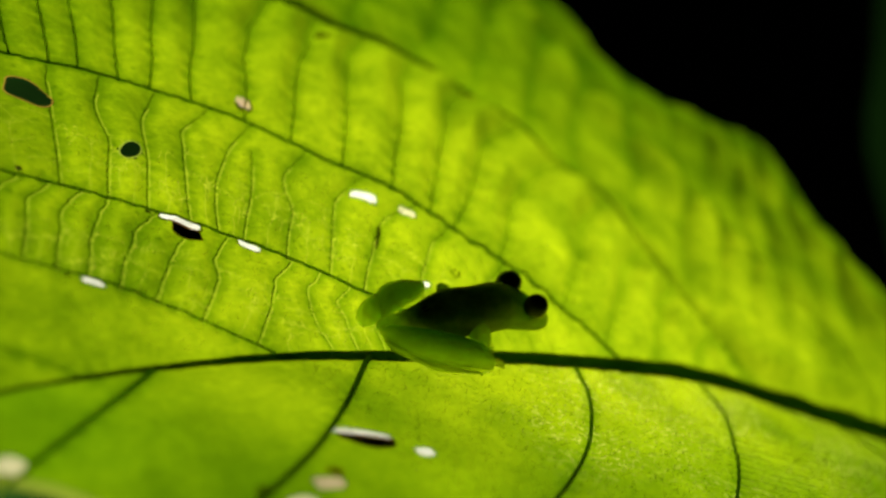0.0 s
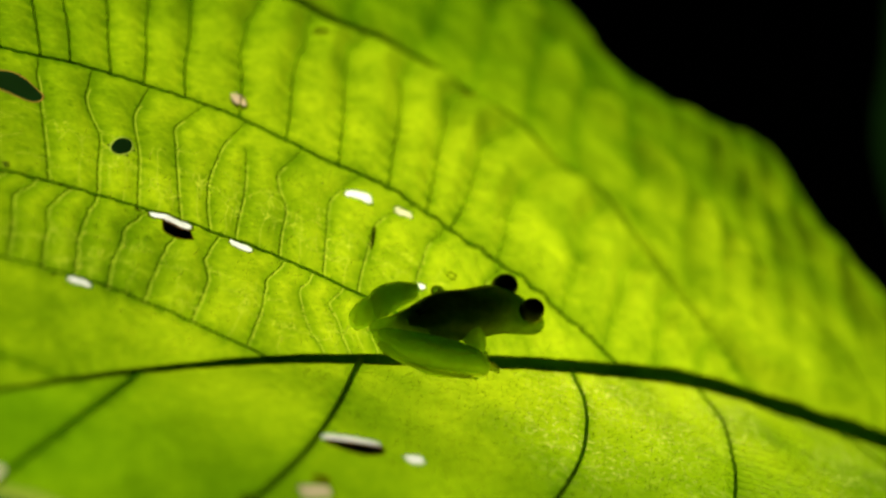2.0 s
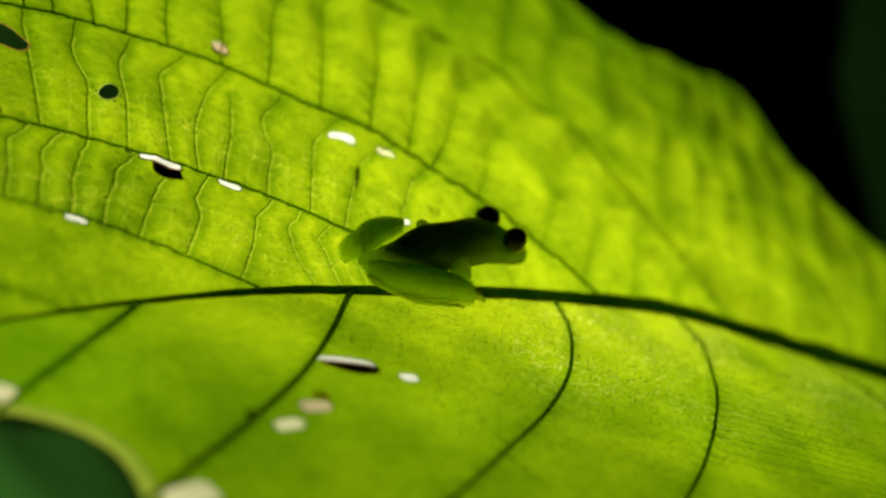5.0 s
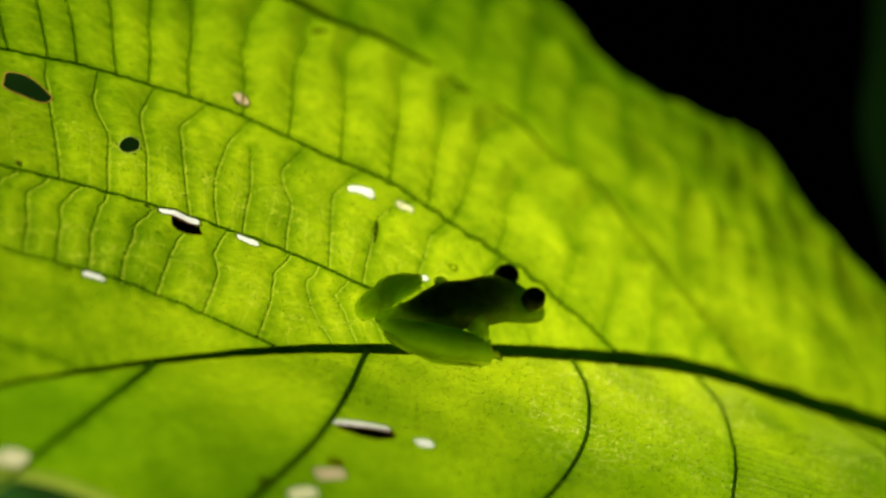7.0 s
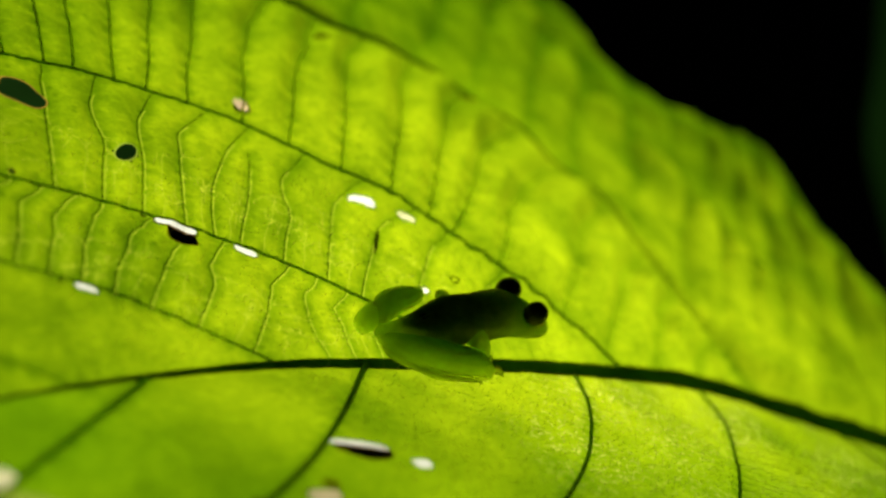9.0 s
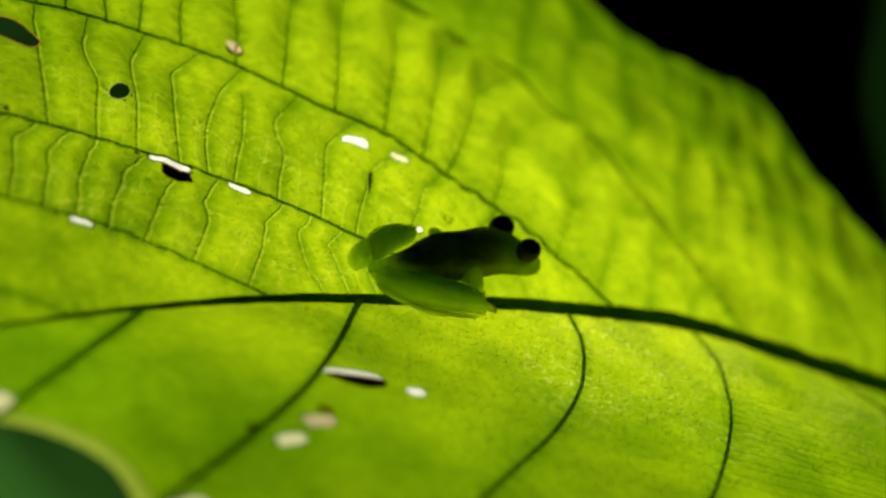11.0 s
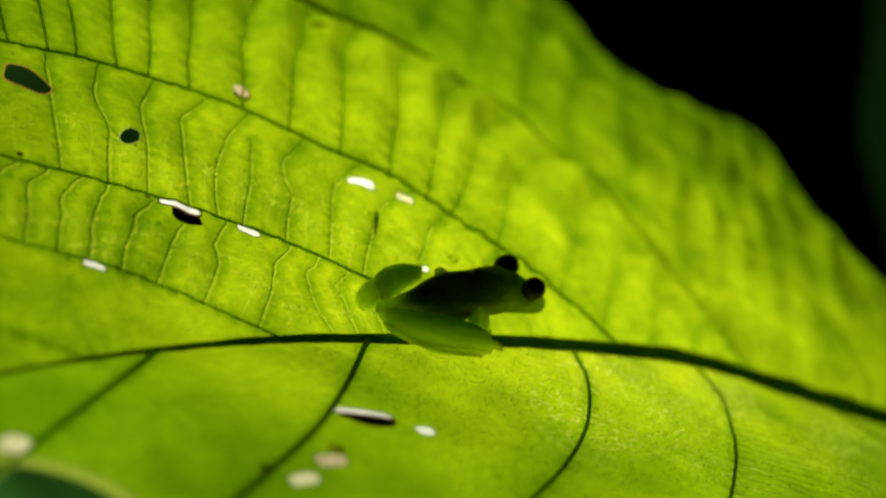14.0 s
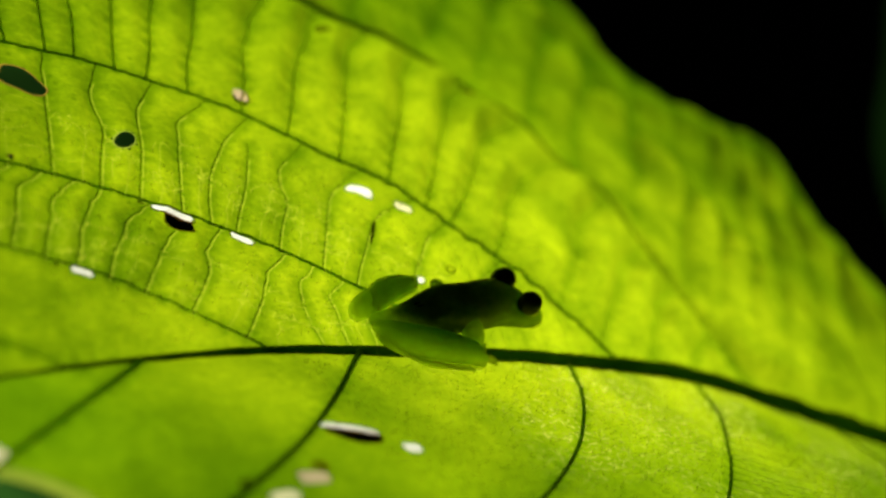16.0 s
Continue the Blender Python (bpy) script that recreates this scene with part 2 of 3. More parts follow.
OUTLINE = spline([(-128, -12), (-116, -36), (-88, -60), (-40, -74), (20, -82), (80, -92), (130, -94), (165, -84), (180, -66), (166, -50), (182, -32),
                  (179, 0), (172, 24), (171.5, 45), (174.5, 66), (176.8, 82), (164, 89.4), (147.5, 91), (136, 97), (126.5, 107), (125.5, 113), (128, 121), (124.5, 132), (95, 148), (40, 150),
                  (-20, 128), (-70, 92), (-108, 46), (-124, 10), (-128, -12)], 8)

# side veins, root first
UPPER = [[(-60, -4.5), (-75, 2), (-100, 8)],
         [(-30.9, -0.6), (-37, 3.2), (-50.9, 10.6), (-64.7, 15.2), (-88, 22), (-108, 25)],
         [(10, 0), (-2, 7), (-9.5, 12), (-20.9, 18.6), (-40, 25.8), (-60.8, 30.6), (-85, 33), (-103, 35)],
         [(45.4, -0.4), (39.1, 7.2), (23.3, 22), (6.8, 35.4), (-2.2, 40.9), (-9.5, 46.4), (-17, 51), (-31.3, 54.6), (-43.2, 56.8), (-54.6, 57.1), (-82, 60)],
         [(86, -6), (82, 2), (77, 17), (74.5, 27), (73.5, 38), (71.5, 48), (66.5, 55), (63.5, 63), (59, 70), (51.5, 75.5), (45.5, 81.5), (37, 85.3), (22, 87.2), (8, 91), (-25, 95), (-50, 97), (-75, 95)],
         [(122, -15), (119, 10), (115, 23), (117, 37), (116, 49), (115, 68), (112, 87), (111, 108), (100, 128), (85, 140)]]
LOWER = [[(-52.0, -3.6), (-58.4, -8.3), (-71.5, -17.6), (-88, -30)],
         [(-15.8, -0.6), (-19.0, -3.4), (-28.4, -12.0), (-39.4, -20.9), (-49.8, -27.4), (-62.9, -34.4), (-86, -46)],
         [(29.5, -0.6), (27.4, -3.4), (22.2, -10.3), (14.7, -17.4), (5.3, -24.9), (-8.0, -32.8), (-21.3, -39.0), (-38, -46.4), (-66, -58)],
         [(66, -2.6), (62, -6.8), (55.5, -15.4), (41, -27), (26.4, -36.7), (8.4, -46.7), (-3.7, -52.5), (-20, -60)],
         [(104, -14), (96, -30), (76, -52), (52, -68)]]
UPPER = [spline(v, 10) for v in UPPER]
LOWER = [spline(v, 10) for v in LOWER]
RIB_LINE = np.array([(u, rib_y(u)) for u in np.linspace(-124, 169, 150)])


def along(line, u):
    """The point of a side vein at this x."""
    order = np.argsort(line[:, 0])
    return np.array([u, np.interp(u, line[order, 0], line[order, 1])])


def rung(a, b, bow, knee, rng):
    """A cross vein from a to b: bowed along its lower part, with a knee before it joins the outer vein."""
    a, b = np.array(a, float), np.array(b, float)
    size = np.hypot(*(b - a))
    knots = []
    for f, off in ((0, 0), (0.2, 0.5 * bow), (0.42, bow), (0.6, 0.35 * bow + 0.65 * knee), (0.73, knee), (0.83, 0.72 * knee), (0.92, 0.34 * knee), (1, 0)):
        knots.append(a + (b - a) * f + np.array([off, 0]) + rng.uniform(-0.009, 0.009, 2) * size * (0 < f < 1))
    return spline(knots, 5)


def rungs(inner, outer, rows, rng):
    """Cross veins between two veins: x on the inner one, x on the outer one, bow and knee."""
    return [rung(along(inner, u), along(outer, w), bow, knee, rng) for u, w, bow, knee in rows]


def ladder(inner, outer, start, end, step, shift_a, shift_b, rng, knee=-1.2):
    """Evenly strewn cross veins."""
    rows, u = [], start
    while u < end:
        f = (u - start) / (end - start)
        rows.append((u, u + shift_a + (shift_b - shift_a) * f, knee * rng.uniform(0.2, 0.7), knee * rng.uniform(0.7, 1.3)))
        u += step * rng.uniform(0.82, 1.18)
    return rungs(inner, outer, rows, rng)


def kinked(line, by, seed):
    """The same line with small sharp bends."""
    r = np.random.default_rng(seed)
    n = len(line)
    at = np.arange(0, n, 3)
    off = np.interp(np.arange(n), at, r.uniform(-by, by, len(at)))
    off[0] = off[-1] = 0
    t = np.gradient(line, axis=0)
    t /= np.hypot(t[:, 0], t[:, 1])[:, None] + 1e-9
    return line + off[:, None] * np.column_stack([-t[:, 1], t[:, 0]])


def veinlets(lines, seed):
    """Pale veinlets: short forked stems that rise between two cross veins, and thin links from one to the other."""
    r = np.random.default_rng(seed)
    out = []
    for a, b in zip(lines, lines[1:]):
        def at(f, g):
            i = f * (len(a) - 1)
            k = int(min(i, len(a) - 2))
            p, q = a[k] + (a[k + 1] - a[k]) * (i - k), b[k] + (b[k + 1] - b[k]) * (i - k)
            return p + (q - p) * g
        g = r.uniform(0.38, 0.62)
        top = r.uniform(0.16, 0.34)
        stem = [at(f * top, g + r.uniform(-0.06, 0.06) * (f > 0)) for f in (0, 0.3, 0.55, 0.8, 1.0)]
        out.append(np.array(stem))
        for side in (-1, 1):
            if r.random() < 0.8:
                reach = r.uniform(0.15, 0.42)
                out.append(np.array([stem[-1], at(top + r.uniform(0.01, 0.06), g + side * reach * 0.5), at(top + r.uniform(-0.02, 0.05), g + side * reach)]))
            if r.random() < 0.6:
                out.append(np.array([stem[2], at(top * 0.6 + r.uniform(0.0, 0.06), g + side * r.uniform(0.12, 0.3))]))
        for _ in range(r.integers(3, 6)):
            f = r.uniform(0.08, 0.42)
            g0, g1 = (0.0, r.uniform(0.3, 0.75)) if r.random() < 0.5 else (1.0, r.uniform(0.25, 0.7))
            line = [at(f + r.uniform(-0.012, 0.012), g0 + (g1 - g0) * k / 4) for k in range(5)]
            out.append(np.array(line))
            if r.random() < 0.5:
                out.append(np.array([line[2], at(f + r.choice([-1, 1]) * r.uniform(0.04, 0.09), g0 + (g1 - g0) * 0.55)]))
    return out


rng = np.random.default_rng(7)
LOW_LADDER = ladder(UPPER[1], UPPER[2], -104, -69, 4.9, 8, 8, rng, -2.2)
LOW_LADDER += rungs(UPPER[1], UPPER[2], ((-67.6, -59.8, -1.0, -2.2), (-63.1, -55.2, -1.0, -2.4), (-59.1, -50.7, -1.1, -2.1), (-55.1, -47.3, -0.6, -0.8), (-51.2, -40.1, -1.3, -1.8),
                                         (-46.7, -34.7, -1.0, -0.9), (-40.9, -30.0, 0.6, -0.8), (-33.8, -20.0, -0.4, -1.8)), rng)
LOW_LADDER += rungs(RIB_LINE, UPPER[2], ((-21.5, -16.1, -2.4, -3.0), (-16.7, -12.0, -1.6, -2.7), (-11.7, -8.0, -1.3, -2.0)), rng)
LOW_LADDER = [kinked(v, 0.22, 60 + k) for k, v in enumerate(LOW_LADDER)]
MID_LADDER = ladder(UPPER[2], UPPER[3], -92, -60, 6.2, 6, 6, rng, -0.8)
MID_LADDER += rungs(UPPER[2], UPPER[3], ((-53.8, -47.9, 0.1, -0.4), (-47.2, -39.2, 1.0, -1.5), (-41.6, -30.0, -0.9, -2.1), (-35.5, -21.0, -2.6, -4.2), (-31.3, -14.0, -3.2, -2.8),
                                         (-21.1, -6.0, -0.6, -3.6), (-14.7, 3.0, -2.6, -4.0), (-9.8, 11.2, -3.0, -5.0), (0.0, 16.5, -3.8, -3.6), (8.0, 25.5, -2.5, -3.0)), rng)
MID_LADDER.insert(-5, rung(along(UPPER[2], -27.6), (-16.9, 42.8), 0.6, 0.4, rng))
HIGH_LADDER = [rung(along(UPPER[3], u), (x, y), bow, knee, rng) for u, x, y, bow, knee in (
    (-66, -60, 96.5, 0, 0), (-60, -54, 97, 0, 0), (-54, -48, 97, 0, 0), (-47.8, -41.5, 96.5, 0.3, 0), (-43.2, -34.5, 96, 0.3, 0.2), (-36.7, -26.5, 95.2, 0.2, 0), (-31.6, -15.5, 94, -0.3, -0.6), (-24.6, -7.0, 93, -0.8, -1.0),
    (-15.5, 8.0, 91, -2.9, -3.0), (-8.6, 17.5, 88, -1.6, -1.2), (-1.0, 30, 86.3, -2.8, -4.0), (6.8, 42, 83.5, -0.8, -1.8), (13.0, 51.5, 75.5, -2.0, -3.4), (16.9, 61.5, 66, -3.2, -5.0))]
HIGH_LADDER += [rung(along(UPPER[3], u), (x, y), bow, knee, rng) for u, x, y, bow, knee in ((24.3, 67, 54.5, -5.2, -6.4), (35, 72.5, 43, -1.2, -4.5), (42, 74.3, 30, -1.0, -3.2))]
HIGH_LADDER += [rung(along(RIB_LINE, u), (x, y), bow, knee, rng) for u, x, y, bow, knee in ((54, 76, 20, -1.5, -3.0), (66, 80, 8, -1.0, -2.0))]
RUNGS = LOW_LADDER + MID_LADDER + HIGH_LADDER
PALE = LOW_LADDER + [v[:int(len(v) * 0.72)] for v in MID_LADDER]
VEINLETS = veinlets(LOW_LADDER, 5) + veinlets(MID_LADDER, 6)
FAINT = ladder(RIB_LINE, UPPER[3], 16, 42, 6.0, -2, 2, rng)
STREAKS = ladder(LOWER[3], LOWER[4], 10, 60, 2.6, 46, 40, rng)


# ---- holes: centre x, y, half length, half width, turn, roughness of the edge ----
HOLES = {"a": (-53.8, 48.2, 3.4, 2.5, -27, 0.10, 0.75), "b": (-40.5, 38.5, 2.3, 1.3, 42, 0.04), "c": (-37.2, 22.4, 2.15, 1.6, -15, 0.08, 0.4),
         "big": (-79.0, -32.8, 12.0, 11.8, 0, 0.05), "d": (-59.4, 31.5, 0.42, 0.36, 0, 0.1), "g": (-31.4, -20.4, 3.9, 1.8, -18, 0.08)}
WINDOWS = [(-27.6, 20.2, 1.75, 0.72, -31), (-55.1, 11.35, 1.45, 0.62, -24), (-0.6, 32.4, 2.05, 1.05, -32), (7.5, 29.7, 1.5, 0.8, -27), (2.9, 14.0, 1.0, 0.55, -10),
           (-25.0, -23.8, 1.3, 0.85, -5), (-42.6, -27.8, 1.8, 1.05, -12), (-47.6, -30.1, 1.6, 0.95, -5), (-75.0, -18.6, 1.6, 1.5, 40), (-63.4, -37.4, 3.0, 1.7, 8), (-14.4, 53.9, 1.3, 1.1, 0)]
SQUARE = (0.08, 0.5)   # unevenness and squareness of an eaten spot

# the slit holes keep a strip of dry skin along one side
STRIPS = [(-37.4, 24.15, 3.05, 0.62, -19, 0.06, 0.4), (-31.4, -19.1, 3.6, 0.5, -18, 0.08, 0.5)]


def edge_of(hole, n, grow=0.0, seed=0):
    x, y, a, b, turn, rough, *corner = hole
    q = corner[0] if corner else 1.0   # below 1: squarer
    t = np.linspace(0, 2 * np.pi, n, endpoint=False)
    wob = 1 + rough * (np.sin(2 * t + seed) * 0.5 + np.sin(3 * t + 1.3 + seed) * 0.6 + np.sin(5 * t + 2 * seed) * 0.35)
    px, py = (a + grow) * wob * np.sign(np.cos(t)) * np.abs(np.cos(t)) ** q, (b + grow) * wob * np.sign(np.sin(t)) * np.abs(np.sin(t)) ** q
    c, s = math.cos(radians(turn)), math.sin(radians(turn))
    return np.stack([x + c * px - s * py, y + s * px + c * py], 1)


def inside(poly, pts):
    x, y = pts[:, 0], pts[:, 1]
    res = np.zeros(len(pts), bool)
    for (x0, y0), (x1, y1) in zip(poly, np.roll(poly, -1, 0)):
        cross = (y0 > y) != (y1 > y)
        with np.errstate(divide="ignore", invalid="ignore"):
            res ^= cross & (x < (x1 - x0) * (y - y0) / (y1 - y0 + 1e-12) + x0)
    return res


STEP = 0.62
VEIN_POINTS = np.concatenate([v[::2] for v in (*UPPER[:5], *LOWER, *RUNGS)]).astype(np.float32)


def distance_to(points, cloud):
    best = np.full(len(points), 1e9)
    for k in range(0, len(points), 4000):
        p = points[k:k + 4000].astype(np.float32)
        best[k:k + 4000] = np.sqrt(((p[:, None, :] - cloud[None, :, :]) ** 2).sum(-1).min(1))
    return best


def swell(pts, size, seed):
    """Smooth uneven waves of about this length, from -1 to 1."""
    r = np.random.default_rng(seed)
    out = np.zeros(len(pts))
    for _ in range(9):
        a, k = r.uniform(0, 2 * np.pi), 2 * np.pi / (size * r.uniform(0.7, 1.6))
        out += np.sin(k * (pts[:, 0] * math.cos(a) + pts[:, 1] * math.sin(a)) + r.uniform(0, 6.3))
    return out / 4.2


# middles of the rows of puffed fields between the outer side veins, across their run
FIELD_ROWS = np.array((-62, -52, -42, -32, -22.8, -15.6, -7.4, 4.7, 19.4, 33.6, 47.7, 61, 75, 89), float)


def blisters(pts):
    """Long puffed fields beyond the fifth side vein, 0 in the furrows and 1 on their crowns near the outer end."""
    d = pts - np.array([95.0, 40.0])
    b = d @ np.array([-0.75, 0.66])
    d4, d5, dm = (distance_to(pts, line[::2].astype(np.float32)) for line in (UPPER[4], UPPER[5], OUTLINE))
    beyond = pts[:, 0] > np.interp(pts[:, 1], UPPER[5][:, 1], UPPER[5][:, 0])
    row = np.where(beyond, 1 + d5 / (d5 + dm + 1e-6), d4 / (d4 + d5 + 1e-6)) + 0.10 * swell(pts, 30, 32)
    k = np.floor(row)
    f = row - k
    col = np.interp(b + 1.6 * swell(pts, 40, 31), FIELD_ROWS, np.arange(len(FIELD_ROWS)) + 0.5)
    col = np.where(k > 0, 0.95 * col + 0.3, col)
    j = np.floor(col)
    width = 1 - 0.45 * np.clip((f - 0.7) / 0.3, 0, 1) ** 2
    calm = 1 - ease(pts[:, 1] - rib_y(pts[:, 0]), 12, 62)            # flatter towards the midrib
    across = 1 - (1 - 0.8 * calm) * np.clip(np.abs(2 * (col - j) - 1) / width, 0, 1) ** 2.4
    run = np.interp(f, [0, 0.25, 0.6, 0.82, 0.93, 1.0], [0.26, 0.44, 0.70, 1.05, 0.85, 0.10])
    size = 0.85 + 0.2 * np.sin(12.9 * j + 7.3 * k)
    return across * (run + (0.75 - run) * 0.8 * calm) * size


def outer_part(pts):
    """1 beyond the fifth side vein."""
    w = pts[:, 1] - rib_y(pts[:, 0])
    past = pts[:, 0] - np.interp(pts[:, 1], UPPER[4][:10 * 16, 1], UPPER[4][:10 * 16, 0])
    past = np.where(pts[:, 1] > 80, (pts[:, 1] - along_v(pts[:, 0])), past)
    return ease(past, -0.5, 4) * (w > 0) * ease(w, 4, 22) * ease(pts[:, 0] + 0.6 * pts[:, 1], 62, 84)


def along_v(u):
    """The fifth side vein's y at these x."""
    order = np.argsort(UPPER[4][:, 0])
    return np.interp(u, UPPER[4][order, 0], UPPER[4][order, 1])


def relief(pts):
    """Quilting between the veins: stronger towards the leaf's base and margin."""
    d = distance_to(pts, VEIN_POINTS)
    u, v = pts[:, 0], pts[:, 1]
    w = v - rib_y(u)
    rim_far = ease(distance_to(pts, OUTLINE.astype(np.float32)), 1, 16)
    far = ease(u + 0.7 * w, 5, 100)
    amp = np.where(w > 0, 0.55 + 2.5 * far, 0.3)
    outer = outer_part(pts)
    puff = amp * (1 - np.exp(-(d / (2.0 + 1.6 * far)) ** 2)) * (1 - outer) + outer * 3.4 * blisters(pts)
    wave = swell(pts, 24, 1) * 0.8
    puff = puff * (0.25 + 0.75 * rim_far) * ease(np.abs(w), 0.5, 9) * (1 + 0.3 * wave) + 0.35 * far * swell(pts, 18, 8) * rim_far * (w > 0)
    return puff + 0.9 * wave * ease(np.abs(w), 4, 30) * np.where(w > 0, ease(u, -40, 90), 0.3) + 0.07 * swell(pts, 6, 5)


def veinlet_distance(p):
    """Signed and plain distance to the nearest pale veinlet; thin ones count as farther."""
    at, way, scale = [], [], []
    for lines, k in ((PALE, 1.2), (VEINLETS, 2.5)):
        for v in lines:
            for a, b in zip(v, v[1:]):
                size = np.hypot(*(b - a))
                n = max(int(size / 0.2), 1)
                at.append(a + (b - a) * ((np.arange(n) + 0.5) / n)[:, None])
                way.append(np.repeat(((b - a) / (size + 1e-9))[None], n, 0))
                scale.append(np.full(n, k))
    at, way, scale = np.concatenate(at), np.concatenate(way), np.concatenate(scale)
    side, near = np.full(len(p), 9.0), np.full(len(p), 9.0)
    region = np.where((p[:, 0] > -110) & (p[:, 0] < 20) & (p[:, 1] > -4) & (p[:, 1] < 56))[0]
    for k in range(0, len(region), 1500):
        idx = region[k:k + 1500]
        d = p[idx][:, None] - at[None]
        r = np.hypot(d[..., 0], d[..., 1])
        j = r.argmin(1)
        i = np.arange(len(idx))
        near[idx] = r[i, j]
        side[idx] = (way[j, 0] * d[i, j, 1] - way[j, 1] * d[i, j, 0]) * scale[j]
    return side, near


def grown(hole, by):
    return (hole[0], hole[1], hole[2] + by, hole[3] + by, *hole[4:])


def build_blade(parent):
    us = np.arange(-132, 190, STEP)
    vs = np.arange(-92, 156, STEP)
    gu, gv = np.meshgrid(us, vs, indexing="ij")
    pts = np.stack([gu.ravel(), gv.ravel()], 1)
    edge = np.concatenate([np.linspace(a, b, 14, endpoint=False) for a, b in zip(OUTLINE, OUTLINE[1:])])
    t = np.arange(len(edge)) * 0.3
    edge = edge + (0.35 * np.sin(t * 0.9) * np.sin(t * 0.23) + 0.2 * np.sin(t * 2.1))[:, None]   # an uneven, faintly toothed margin
    keep = inside(edge[::3], pts)
    close = np.where(distance_to(pts, edge[::4].astype(np.float32)) < STEP * 1.2)[0]
    for k in range(0, len(close), 2000):
        p = pts[close[k:k + 2000]]
        dist = np.sqrt(((p[:, None] - edge[None]) ** 2).sum(-1))
        j, snap = dist.argmin(1), dist.min(1) < STEP * 0.62
        p[snap] = edge[j[snap]]
        pts[close[k:k + 2000]] = p
        keep[close[k:k + 2000][snap]] = True
    gaps = [(grown(hole, CALLUS_WIDTH.get(name, 0) * 0.9), k) for k, (name, hole) in enumerate(HOLES.items())] + [((*w, *SQUARE), k) for k, w in enumerate(WINDOWS)] + [(w, 2) for w in STRIPS]
    for hole, k in gaps:
        ring = edge_of(hole, 160, 0, k)
        near = np.where(np.abs(pts - hole[:2]).max(1) < max(hole[2:4]) * 1.4 + 2)[0]
        p = pts[near]
        ins = inside(ring, p)
        diff = p[:, None, :] - ring[None]
        dist = np.sqrt((diff ** 2).sum(-1))
        j = dist.argmin(1)
        snap = dist[np.arange(len(p)), j] < STEP * 0.62
        p[snap] = ring[j[snap]]
        pts[near] = p
        keep[near[ins & ~snap]] = False
    idx = -np.ones(len(pts), int)
    idx[keep] = np.arange(keep.sum())
    n = len(vs)
    g = np.arange(len(pts)).reshape(len(us), n)
    quads = np.stack([g[:-1, :-1], g[1:, :-1], g[1:, 1:], g[:-1, 1:]], -1).reshape(-1, 4)
    quads = quads[keep[quads].all(1)]
    middle = pts[quads].mean(1)
    solid_face = np.ones(len(quads), bool)
    for hole, k in gaps:
        near = np.where(np.abs(middle - hole[:2]).max(1) < max(hole[2:4]) * 1.5)[0]
        solid_face[near[inside(edge_of(hole, 160, 0, k), middle[near])]] = False
    quads = idx[quads[solid_face]]
    p = pts[keep]
    z = base_height(p[:, 0], p[:, 1]) + relief(p)
    me = bpy.data.meshes.new("blade")
    me.from_pydata((np.column_stack([p, z]) / 1000).tolist(), [], quads.tolist())
    me.update()
    thickness_shade = me.attributes.new("thickness_shade", "FLOAT", "POINT")
    far = ease(p[:, 0] + 0.7 * p[:, 1], 15, 115)
    thin = 1 - np.exp(-(distance_to(p, VEIN_POINTS) / (1.6 + 0.7 * far)) ** 2)
    thin = thin + (1 - thin) * (0.22 + 0.15 * far)
    # past the fifth vein: painted shade in furrows, light on crowns and far margin
    thin = thin + (0.08 + 0.14 * ease(p[:, 0], 110, 125) + 1.05 * np.clip(blisters(p), 0, 1) + 0.14 * swell(p, 8, 61) - thin) * outer_part(p)
    thickness_shade.data.foreach_set("value", thin.astype(np.float32))
    low = p[:, 1] - rib_y(p[:, 0])
    hairy = me.attributes.new("hairy", "FLOAT", "POINT")
    mat_ = ease(p[:, 0], -12, 12) * (1 - ease(p[:, 0], 90, 125)) * (low < -0.5) * (1 - ease(-low, 22, 50)) * np.clip(0.55 + 0.7 * swell(p, 22, 77), 0, 1)
    hairy.data.foreach_set("value", mat_.astype(np.float32))
    me.attributes.new("spotted", "FLOAT", "POINT").data.foreach_set("value", np.where(low > 0, 1.0, 0.25).astype(np.float32))
    side, near = veinlet_distance(p)
    for name, values in (("veinlet_side", side), ("veinlet_near", near)):
        me.attributes.new(name, "FLOAT", "POINT").data.foreach_set("value", values.astype(np.float32))
    # greening plus painted light falloff, strongest at the lower left beside the midrib
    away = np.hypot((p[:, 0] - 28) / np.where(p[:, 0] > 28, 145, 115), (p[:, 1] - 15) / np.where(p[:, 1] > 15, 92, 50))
    age_falloff = me.attributes.new("age_falloff", "FLOAT", "POINT")
    age_falloff.data.foreach_set("value", (np.clip(ease(away, 0.35, 1.15) + 0.25 * (p[:, 1] > 20) * (1 - ease(distance_to(p, OUTLINE.astype(np.float32)), 3, 20)), 0, 1.4) / 1.4 * np.clip(1 + 0.25 * swell(p, 40, 44), 0, 1) + 0.45 * ease(-p[:, 0], 40, 72) * (low < 0) * (1 - ease(-low, 8, 30))).astype(np.float32))
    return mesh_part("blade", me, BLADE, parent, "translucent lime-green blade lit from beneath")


def on_blade(line, lift=0.0):
    z = base_height(line[:, 0], line[:, 1]) + relief(line) + lift
    return np.column_stack([line, z])


